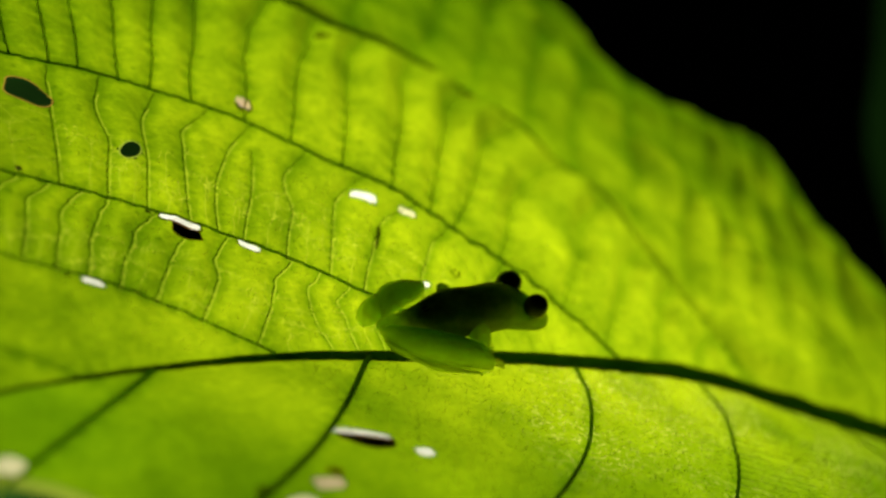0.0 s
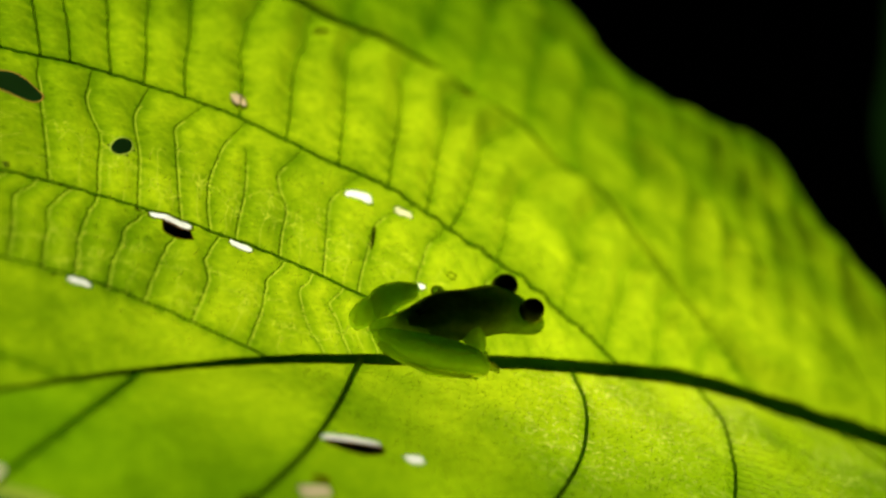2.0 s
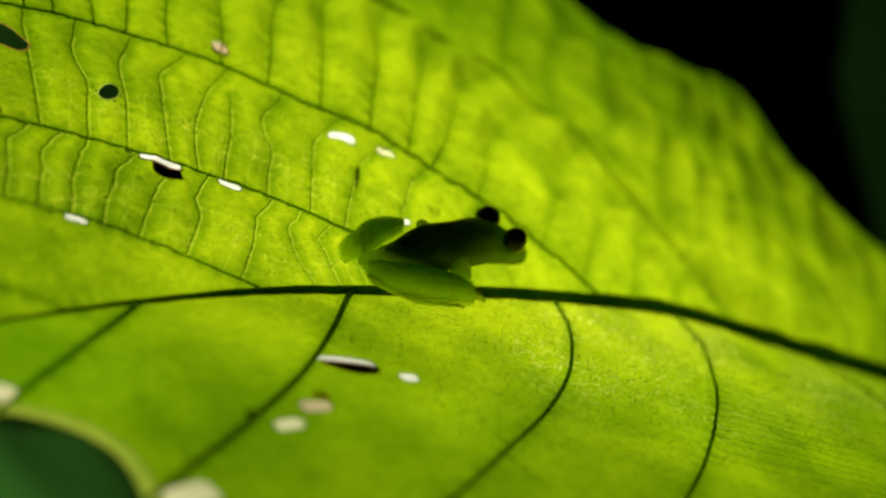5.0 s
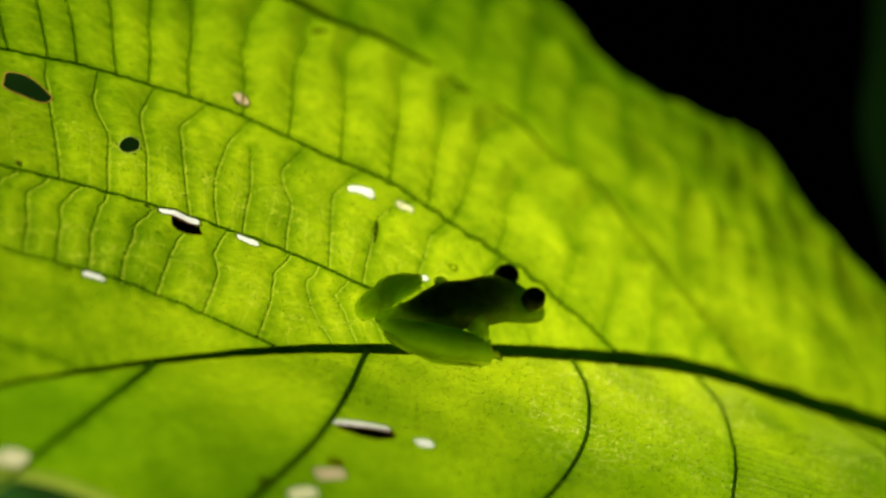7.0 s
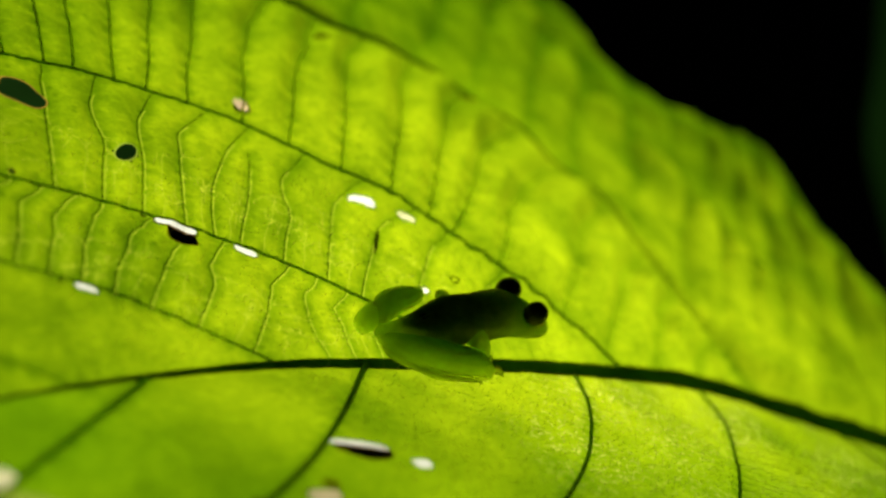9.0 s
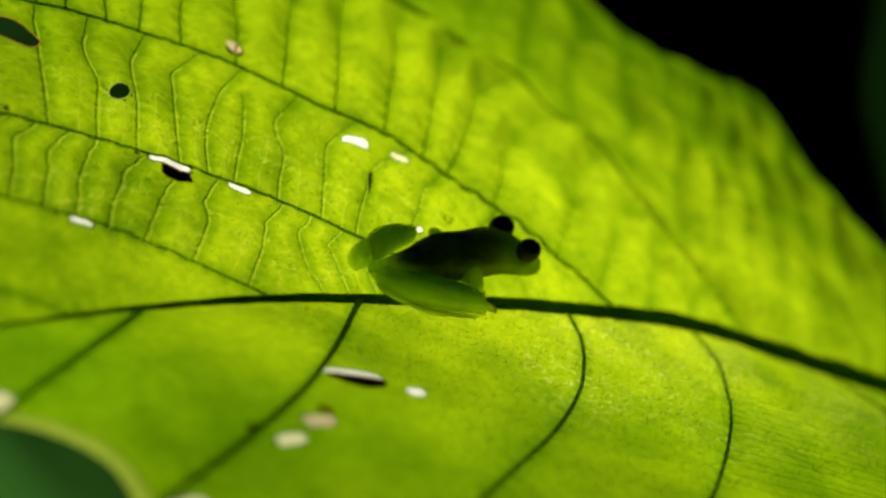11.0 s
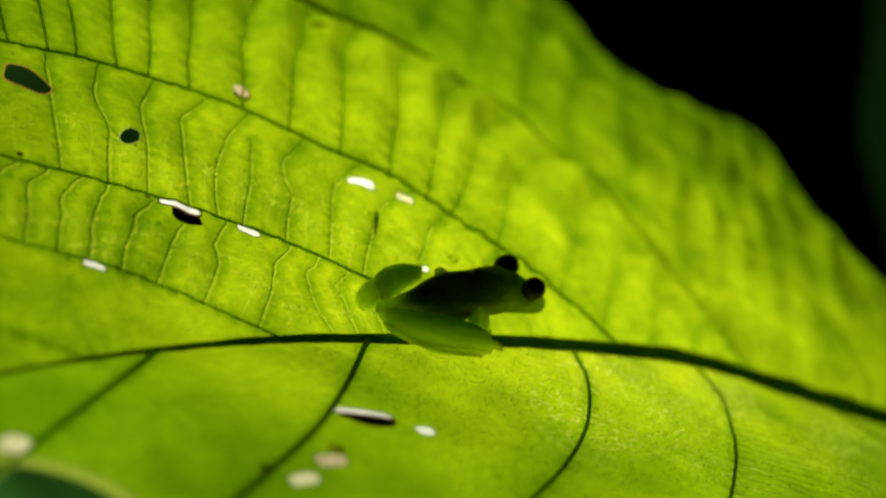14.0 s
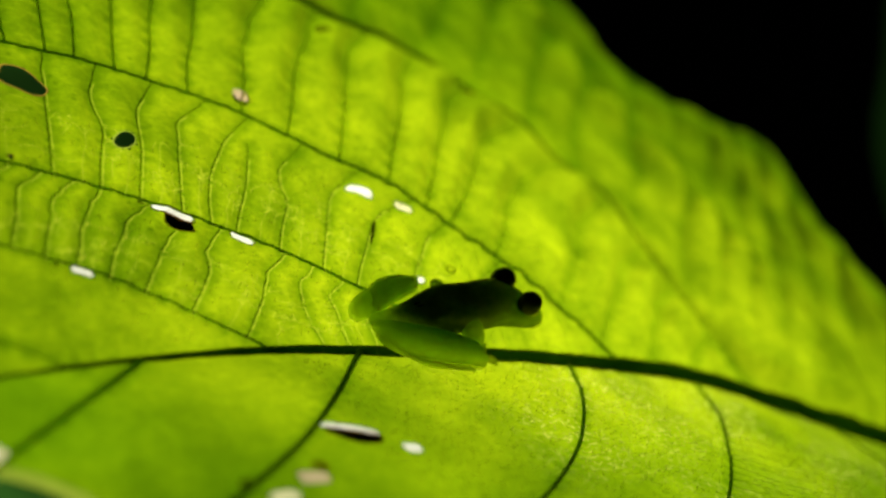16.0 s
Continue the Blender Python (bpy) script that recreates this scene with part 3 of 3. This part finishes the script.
def vein(name, line, r0, r1, mat, parent, lift=0.0, sides=8, label="", mid=None):
    """A tapering round vein along a line on the blade."""
    cut = np.zeros(len(line), bool)
    for k, hole in enumerate(HOLES.values()):
        cut |= inside(edge_of(hole, 60, 0.0, k), line)
    p = on_blade(line, lift)
    r = np.interp(np.linspace(0, 1, len(p)), np.linspace(0, 1, 3), (r0, (r0 + r1) / 2 if mid is None else mid, r1))
    runs = [np.arange(len(line))]
    if cut.any() and name == "cross_vein":                      # a vein that meets a hole stops at its edge
        runs = [run[~cut[run]] for run in np.split(np.arange(len(line)), np.where(cut)[0])]
    for run in runs:
        if len(run) > 3:
            part(name, loft(np.column_stack([p, r, r])[run], sides, 1), mat, parent, label)


def patch(name, ring, mat, parent, lift, label="", inner=None):
    """A thin dry skin across a gap in the blade, slightly domed."""
    bm = bmesh.new()
    c = ring.mean(0)
    rings = []
    for k, f in enumerate((1.0, 0.66, 0.33)):
        q = c + (ring - c) * f
        q = on_blade(q, lift)
        q[:, 2] -= 0.10 * (1 - f)
        rings.append([bm.verts.new(Vector(x) / 1000) for x in q])
    mid = on_blade(c[None], lift)[0]
    mid = bm.verts.new(Vector(mid) / 1000)
    n = len(ring)
    for a, b in zip(rings, rings[1:]):
        for j in range(n):
            bm.faces.new((a[j], a[(j + 1) % n], b[(j + 1) % n], b[j]))
    for j in range(n):
        bm.faces.new((rings[-1][j], rings[-1][(j + 1) % n], mid))
    return part(name, bm, mat, parent, label)


CALLUS_WIDTH = {"a": 0.26, "b": 0.26, "big": 2.0}


def band(name, hole, k, width, mat, parent, label=""):
    """A flat scarred band of single tissue round a hole."""
    bm = bmesh.new()
    rows = []
    for f in (0.0, 0.35, 0.7, 1.0):
        q = on_blade(edge_of(hole, 64, width * f, k), 0.05 + 0.35 * width * math.sin(math.pi * f) * 0.3)
        rows.append([bm.verts.new(Vector(x) / 1000) for x in q])
    for a, b in zip(rows, rows[1:]):
        for j in range(64):
            bm.faces.new((a[j], a[(j + 1) % 64], b[(j + 1) % 64], b[j]))
    return part(name, bm, mat, parent, label)


def rim(name, ring, r, mat, parent, label=""):
    p = on_blade(np.vstack([ring, ring[:2]]), 0.0)
    rr = r * (1 + 0.45 * np.sin(np.arange(len(p)) * 1.7) * np.sin(np.arange(len(p)) * 0.45))
    return part(name, loft(np.column_stack([p, rr, rr]), 6, 1), mat, parent, label)


def build_leaf():
    leaf = new("leaf")
    leaf.matrix_world = LEAF
    tagged(leaf, "large translucent green leaf with insect holes glowing in backlight", "leaf")
    build_blade(leaf)
    line = RIB_LINE
    z = base_height(line[:, 0], line[:, 1])
    r = np.interp(line[:, 0], [-124, -70, -40, 0, 30, 60, 90, 120, 170], [0.12, 0.30, 0.82, 1.4, 1.85, 2.4, 3.0, 3.3, 3.3])
    r = r * (1 + 0.08 * np.sin(line[:, 0] * 0.31) * np.sin(line[:, 0] * 0.83))
    part("midrib", loft(np.column_stack([line[:, 0], line[:, 1] - 0.3 * r - 0.45 * np.exp(-((line[:, 0] + 46) / 18) ** 2), z - 0.45 * r, r, r]), 12, 1), RIB, leaf, "thick dark green midrib")
    for v, r in zip(UPPER, (0.10, 0.22, 0.34, 0.42)):
        vein("side_vein", v, r, r * 0.6, FINE, leaf)
    vein("side_vein", UPPER[4], 0.03, 0.85, THICK, leaf, 0.8, mid=0.36)
    vein("side_vein", UPPER[5], 0.10, 0.25, FINE, leaf)
    for v, r, mat in zip(LOWER, (0.6, 0.58, 0.45, 0.42, 0.5), (FINE, VEIN, VEIN, VEIN, VEIN)):
        vein("side_vein", v, r * 0.8, r * 0.55, mat, leaf)
    for k, v in enumerate(LOW_LADDER + MID_LADDER):             # these run beneath the blade, beside their pale crests
        thick = 0.4 if len(LOW_LADDER) - 3 <= k < len(LOW_LADDER) else 1
        vein("cross_vein", v - np.array([0.28, 0.0]), 0.09 * thick, 0.085 * thick, SOFT, leaf, -0.26, 6)
    for v in HIGH_LADDER:
        r = 0.09 + 0.17 * float(ease(v[0, 1], 12, 34))
        vein("cross_vein", v, r, r * 0.9, SOFT, leaf, 0.0, 6)
    for v in FAINT:
        vein("cross_vein", v, 0.055, 0.05, CROSS, leaf, -0.05, 6)
    for v in STREAKS:
        vein("cross_vein", v, 0.03, 0.025, HAIR, leaf, 0.03, 5)
    for k, (name, hole) in enumerate(HOLES.items()):
        ring = edge_of(hole, 48, 0.0, k)
        if name in CALLUS_WIDTH:
            band("hole_rim", hole, k, CALLUS_WIDTH[name], RIM if name == "a" else CALLUS, leaf, "pale scarred edge of a hole")
        else:
            rim("hole_rim", ring, 0.06, RIM, leaf, "thin brownish edge of a hole")
    for k, w in enumerate(WINDOWS):
        mat, hue = (TAN, "tan") if k in (6,) else (PINK, "pinkish") if k == 10 else (CREAM, "cream") if k in (3, 7, 8, 9) else (MEMBRANE, "white")
        rim("hole_rim", edge_of((*w, *SQUARE), 28, 0.16, k), 0.045, TAN, leaf, "thin brownish edge of a hole")
        patch("dry_membrane", edge_of((*w, *SQUARE), 28, 0.25, k), mat, leaf, 0.6 if k == 10 else 0.10, "dry " + hue + " membrane of an eaten spot")
    for strip in STRIPS:
        rim("hole_rim", edge_of(strip, 40, 0.14, 2), 0.09, RIM, leaf, "thin brownish edge of a hole")
        patch("dry_membrane", edge_of(strip, 40, 0.08, 2), MEMBRANE, leaf, 0.12, "dry white strip beside a slit hole")
    patch("dark_scar", edge_of((14.8, 80.3, 1.6, 1.2, 20, 0.2), 24, 0, 3), SCAR, leaf, 0.12, "small dark scar")
    patch("dark_scar", edge_of((50.6, 72.2, 2.2, 1.0, -40, 0.2), 24, 0, 5), PINK, leaf, 0.3, "brownish scar on a vein")
    patch("dark_scar", edge_of((-1.6, 23.8, 3.2, 0.32, 58, 0.1), 24, 0, 4), SCAR, leaf, 0.15, "dark slit along a cross vein")
    patch("dark_scar", edge_of((-42.2, 25.6, 0.5, 0.3, -20, 0.25), 20, 0, 1), SCAR, leaf, 0.12, "tiny dark nick beside a side vein")
    patch("dark_scar", edge_of((-40.6, -26.0, 1.1, 0.8, -20, 0.2), 20, 0, 4), RIM, leaf, 0.14, "brownish scar beside an eaten spot")
    patch("dark_scar", edge_of((-58.2, 12.3, 0.42, 0.3, 10, 0.25), 20, 0, 2), SCAR, leaf, 0.12, "tiny dark nick beside an eaten spot")
    ring = edge_of((10.5, 16.1, 0.9, 0.7, 0, 0.1), 20)
    rim("blister", ring, 0.16, CALLUS, leaf, "tiny ring-shaped blister")
    patch("pink_scar", edge_of((-50.6, -27.4, 1.1, 0.8, 0, 0.2), 20, 0, 2), TAN, leaf, 0.6, "small tan scar beside a side vein")
    foot = LEAF.inverted() @ Vector((0.34, 0.06, 0.0)) * 1000
    bend = LEAF.inverted() @ Vector((0.33, 0.05, 0.55)) * 1000
    stalk = np.array([(165, float(rib_y(165)), -5.0, 2.2, 2.2), (185, -62, -9, 2.3, 2.3), (222, -84, -52, 2.6, 2.6), (*bend, 3.4, 3.4), (*foot, 4.5, 4.5)])
    part("leaf_stalk", loft(stalk, 12, 10), BARK, leaf, "long round green leaf stalk")
    return leaf


def build_hairs(leaf):
    r = np.random.default_rng(3)
    pts = np.column_stack([r.uniform(-30, 110, 5200), r.uniform(-48, 0, 5200)])
    more = np.column_stack([r.uniform(-60, 40, 1500), r.uniform(0, 40, 1500)])
    pts = np.vstack([pts[pts[:, 1] < rib_y(pts[:, 0]) - 1.0], more])
    for k, hole in enumerate([*HOLES.values(), *STRIPS]):        # none grow across a hole
        pts = pts[~inside(edge_of(hole, 60, 0.3, k), pts)]
    z = base_height(pts[:, 0], pts[:, 1]) + relief(pts)
    verts, faces = [], []
    for (x, y), h in zip(pts, z):
        a, long = r.uniform(0, 6.28), r.uniform(0.5, 1.4)
        lean = r.uniform(0.4, 1.0)
        tip = np.array([math.cos(a) * lean * long, math.sin(a) * lean * long, long * 0.7])
        k = len(verts)
        w = 0.045
        for j in range(3):
            verts.append((x + w * math.cos(2.1 * j), y + w * math.sin(2.1 * j), h - 0.03))
        verts.append((x + tip[0], y + tip[1], h + tip[2]))
        faces += [(k, k + 1, k + 3), (k + 1, k + 2, k + 3), (k + 2, k, k + 3)]
    me = bpy.data.meshes.new("leaf_hairs")
    me.from_pydata((np.array(verts) / 1000).tolist(), [], faces)
    tagged(mesh_part("leaf_hairs", me, HAIR, leaf, "short pale hairs on the blade"), kind="stuff")


# ---- the frog ----
def ball(x, y, z, rx, ry, rz):
    bm = bmesh.new()
    bmesh.ops.create_uvsphere(bm, u_segments=24, v_segments=16, radius=1)
    bmesh.ops.transform(bm, matrix=Matrix.Translation(Vector((x, y, z)) / 1000) @ Matrix.Diagonal((rx / 1000, ry / 1000, rz / 1000, 1)), verts=bm.verts)
    return bm


BROW = tissue("frog_skull", (0.66, 0.92, 0.28), (0.05, 0.07, 0.02), 0.8, rough=0.3, gloss=0.05)
TILT = (0, 0.24, 0.97)   # the frog leans with the fold of the blade


def build_frog():
    frog = new("glass_frog")
    frog.matrix_world = LEAF
    tagged(frog, "small green translucent glass frog sitting on the leaf's midrib", "frog")
    m = 3.8

    def limb(name, rings, sides=16, label="", mat=SKIN):
        return part(name, loft(rings, sides, 6, TILT), mat, frog, label)

    part("body", loft([(-13.0, m, 1.9, 0.3, 0.3), (-12, m, 2.2, 1.3, 1.0), (-9.5, m - 0.3, 3.1, 1.8, 1.5), (-6.5, m - 0.3, 4.2, 2.5, 2.0), (-1.6, m, 5.2, 3.9, 3.6), (3.8, m, 6.4, 4.2, 3.5),
                       (8.3, m + 0.3, 7.3, 4.4, 3.4), (12.0, m + 0.2, 7.1, 4.5, 2.9), (15.2, m, 6.5, 4.0, 2.3), (17.6, m, 5.9, 2.9, 1.8), (19.2, m, 5.4, 1.5, 1.1), (19.8, m, 5.2, 0.4, 0.3)], 28, 6, TILT), SKIN, frog,
         "thin green skin over a dark body")
    part("organs", loft([(-10.4, m - 0.3, 2.9, 0.3, 0.3), (-7.2, m - 0.3, 4.4, 1.8, 1.45), (-2, m, 5.4, 3.6, 2.95), (2.5, m, 6.2, 3.9, 3.1), (6, m, 7.5, 3.4, 2.1), (8.6, m, 8.3, 2.3, 1.0), (10.2, m, 8.6, 1.0, 0.4), (10.6, m, 8.6, 0.3, 0.3)], 20, 6, TILT),
         ORGAN, frog, "dark inner organs showing through the skin")
    part("eye", ball(10.6, 0.3, 11.6, 2.0, 1.8, 1.95), EYE, frog, "bulging dark eye")
    part("eye", ball(11.0, 7.2, 9.35, 2.25, 1.9, 2.1), EYE, frog, "bulging dark eye")
    # the eye's glint, added as a thin pale strip along its lower edge
    glint = [Vector((10.6, 0.3, 11.6)) + 1.95 * Vector((0.72 * math.cos(a) - 0.06 * math.sin(a) - 0.2, 0.72 * math.sin(a) - 0.45 * math.cos(a) - 0.16, 0.53 * math.cos(a) + 0.70 * math.sin(a) + 0.15)) for a in np.radians((-84, -68, -52, -38))]
    part("eye_glint", loft([(*p, r, r) for p, r in zip(glint, (0.05, 0.16, 0.14, 0.05))], 8, 4), PALE_SKIN, frog, "pale glint under the eye, modelled as a strip")
    part("skull", loft([(7.0, m, 7.6, 0.5, 0.4), (8.4, m, 7.8, 3.0, 1.9), (11.0, m, 8.0, 4.0, 1.6), (13.2, m, 7.6, 3.4, 1.1), (15.0, m, 7.0, 1.6, 0.7), (15.6, m, 6.8, 0.3, 0.2)], 20, 6, TILT), BROW, frog,
         "dark skull showing through the skin")
    # near hind leg, folded: thigh above, shank and foot below
    limb("thigh", [(-13.2, 2.6, 2.2, 0.4, 0.4), (-12.0, 1.6, 2.8, 1.4, 1.4), (-9.0, -0.5, 3.5, 2.2, 2.2), (-3.4, -2.2, 3.9, 2.4, 2.4), (1.6, -3.1, 3.6, 2.0, 2.1), (4.2, -3.7, 2.9, 1.4, 1.5), (5.2, -3.9, 2.9, 0.8, 0.9), (5.5, -4.0, 2.9, 0.2, 0.2)], 20, mat=FLESH)
    limb("shank", [(5.4, -4.0, 2.7, 0.3, 0.3), (4.6, -4.2, 2.4, 0.8, 0.8), (2.2, -4.4, 2.3, 1.0, 1.0), (-2, -3.9, 2.3, 1.2, 1.1), (-8, -1.9, 2.2, 1.2, 1.1), (-11.5, 0.2, 2.2, 1.2, 1.1), (-12.9, 1.4, 1.9, 0.3, 0.3)], 18, mat=FLESH)
    foot = limb("foot", [(-11.5, -0.6, 2.0, 0.4, 0.4), (-6, -4.0, 2.1, 0.7, 0.45), (-2, -4.6, 2.4, 0.9, 0.4), (1.5, -4.8, 2.3, 0.8, 0.35), (2.5, -4.7, 2.2, 0.2, 0.2)], 12, mat=FLESH)
    for dx, dy in ((1.2, 0.4), (1.1, -0.2), (0.6, -0.5), (1.3, 0.8)):
        toe = loft([(1.5, -4.9, 2.3, 0.3, 0.25), (1.7 + dx * 0.5, -4.9 + dy * 0.6, 2.3, 0.28, 0.22), (1.8 + dx * 0.9, -4.9 + dy, 2.25, 0.42, 0.25), (1.9 + dx, -4.9 + dy * 1.05, 2.2, 0.1, 0.1)], 8, 4)
        part("toe", toe, SKIN, foot)
    # far hind leg, splayed
    limb("thigh", [(-11.6, 4.6, 2.6, 0.4, 0.4), (-11.0, 6.2, 2.8, 1.5, 1.4), (-9.0, 8.4, 3.0, 2.2, 2.1), (-5.6, 9.9, 3.1, 2.1, 1.9), (-2.6, 10.7, 3.1, 1.6, 1.5), (-1.0, 11.4, 3.4, 0.8, 0.8), (-0.6, 11.5, 3.4, 0.2, 0.2)], 20, mat=THIN_FLESH)
    limb("shank", [(-0.9, 11.8, 2.6, 0.3, 0.3), (-2.4, 11.6, 2.3, 0.9, 0.9), (-7.0, 10.0, 2.2, 1.3, 1.2), (-11.4, 7.6, 2.1, 1.8, 1.6), (-13.8, 5.9, 1.7, 1.7, 1.5), (-15.0, 5.0, 1.4, 0.8, 0.8), (-15.3, 4.8, 1.3, 0.2, 0.2)], 18, mat=THIN_FLESH)
    limb("foot", [(-14.6, 4.6, 1.0, 0.4, 0.3), (-12, 7.4, 1.0, 0.8, 0.4), (-7, 10.2, 0.9, 0.8, 0.4), (-3, 11.6, 0.9, 0.7, 0.3), (-2, 11.9, 0.9, 0.2, 0.1)], 12, mat=THIN_FLESH)
    # arms
    limb("upper_arm", [(0.6, 1.4, 6.2, 0.6, 0.6), (2.0, 0.6, 6.0, 1.7, 1.8), (3.9, -0.2, 4.8, 1.4, 1.4), (5.2, -0.6, 3.4, 1.0, 1.0), (6.0, -0.8, 2.8, 0.3, 0.3)], 14, mat=FLESH)
    limb("forearm", [(6.0, -0.8, 3.3, 0.3, 0.3), (6.1, -1.0, 2.9, 0.8, 0.8), (6.7, -1.7, 1.9, 0.7, 0.6), (7.5, -2.1, 1.4, 0.5, 0.45), (8.1, -2.2, 1.3, 0.2, 0.2)], 14, mat=FLESH)
    hand = limb("hand", [(7.4, -2.0, 1.3, 0.3, 0.3), (8.2, -2.2, 1.2, 0.9, 0.5), (9.2, -2.4, 1.2, 0.7, 0.4), (9.6, -2.4, 1.1, 0.3, 0.2)], 12, mat=PALE_SKIN)
    for dx, dy in ((0.8, 0.3), (0.7, -0.4), (0.3, -0.9), (0.5, 0.7)):
        part("finger", loft([(8.8, -2.3, 1.2, 0.3, 0.25), (9.0 + dx * 0.5, -2.3 + dy * 0.6, 1.1, 0.3, 0.22), (9.1 + dx * 0.9, -2.3 + dy, 1.05, 0.45, 0.3), (9.2 + dx, -2.3 + dy * 1.05, 1.0, 0.2, 0.15)], 8, 4), PALE_SKIN, hand)
    limb("upper_arm", [(1.0, 6.8, 5.6, 0.4, 0.4), (0.8, 8.0, 5.4, 1.2, 1.0), (1.2, 9.2, 5.1, 1.2, 0.9), (2.6, 10.0, 4.2, 0.9, 0.8), (2.6, 10.2, 4.4, 0.2, 0.2)], 14)
    limb("forearm", [(2.0, 9.8, 4.5, 0.3, 0.3), (3.2, 10.4, 3.6, 0.9, 0.9), (6.0, 11.0, 1.8, 0.7, 0.6), (7.6, 11.2, 0.9, 0.6, 0.4), (8.2, 11.3, 0.8, 0.2, 0.2)], 14)
    return frog


def build_far_leaf(name, eye, u_axis, v_axis, long, wide, lean, label, mat=DIM_LEAF):
    """A plain pointed leaf with a folded midrib, far behind the lit one."""
    ob = new(name)
    tagged(ob, label, "leaf", "shaded leaves behind")
    bm = bmesh.new()
    U, V = Vector(u_axis).normalized(), Vector(v_axis).normalized()
    N = U.cross(V).normalized()
    ob.matrix_world = Matrix.Translation(eye)
    grid = []
    for i in range(25):
        f = i / 24
        half = wide / 2 * math.sin(math.pi * f ** 0.8) ** 0.8 if 0 < f < 1 else 0.001
        row = []
        for j in range(13):
            g = j / 6 - 1
            row.append(bm.verts.new(U * (f - 0.5) * long + V * half * g + N * (abs(g) * half * 0.25 - (f - 0.5) ** 2 * long * 0.3 + 0.004 * math.sin(f * 30) * abs(g))))
        grid.append(row)
    for a, b in zip(grid, grid[1:]):
        for j in range(12):
            bm.faces.new((a[j], a[j + 1], b[j + 1], b[j]))
    part("blade", bm, mat, ob)
    ribs = [tuple((U * (f - 0.5) * long + N * (-(f - 0.5) ** 2 * long * 0.3 + 0.0006)) * 1000) + (1.6 - f, 1.6 - f) for f in np.linspace(0, 1, 9)]
    part("midrib", loft(ribs, 8, 2, tuple(N)), RIB, ob)
    base = Vector(ribs[0][:3])
    ground = Vector((eye[0] + lean[0], eye[1] + lean[1], 0)) - Vector(eye)
    stem = [(*base, 1.6, 1.6), (*(base.lerp(ground * 1000, 0.35) - U * 12), 2.2, 2.2), (*(ground * 1000), 3, 3)]
    part("leaf_stalk", loft(stem, 10, 8, (0.3, 0.9, 0.1)), BARK, ob)
    return ob


LEAF_THING = build_leaf()
build_hairs(LEAF_THING)
build_frog()
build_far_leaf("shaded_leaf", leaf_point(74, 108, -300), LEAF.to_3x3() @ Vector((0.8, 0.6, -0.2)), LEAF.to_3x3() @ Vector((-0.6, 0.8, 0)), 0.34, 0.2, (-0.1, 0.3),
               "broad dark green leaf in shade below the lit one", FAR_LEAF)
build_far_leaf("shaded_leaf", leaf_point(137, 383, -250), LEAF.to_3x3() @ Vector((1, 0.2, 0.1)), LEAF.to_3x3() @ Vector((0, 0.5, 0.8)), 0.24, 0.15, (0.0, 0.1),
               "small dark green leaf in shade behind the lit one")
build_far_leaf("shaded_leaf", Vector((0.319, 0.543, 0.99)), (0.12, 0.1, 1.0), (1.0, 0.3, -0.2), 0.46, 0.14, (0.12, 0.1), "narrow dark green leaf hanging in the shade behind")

# forest floor, far below in the dark
bm = bmesh.new()
bmesh.ops.create_grid(bm, x_segments=40, y_segments=40, size=60)
for v in bm.verts:
    v.co.z = 0.05 * noise.noise(v.co * 0.4)
me = bpy.data.meshes.new("ground")
bm.to_mesh(me)
bm.free()
me.materials.append(SOIL)
tagged(new("ground", me), "dark leaf-littered forest floor at night", "ground", kind="structure")


def motions():
    """Nothing but the camera moves."""


motions()
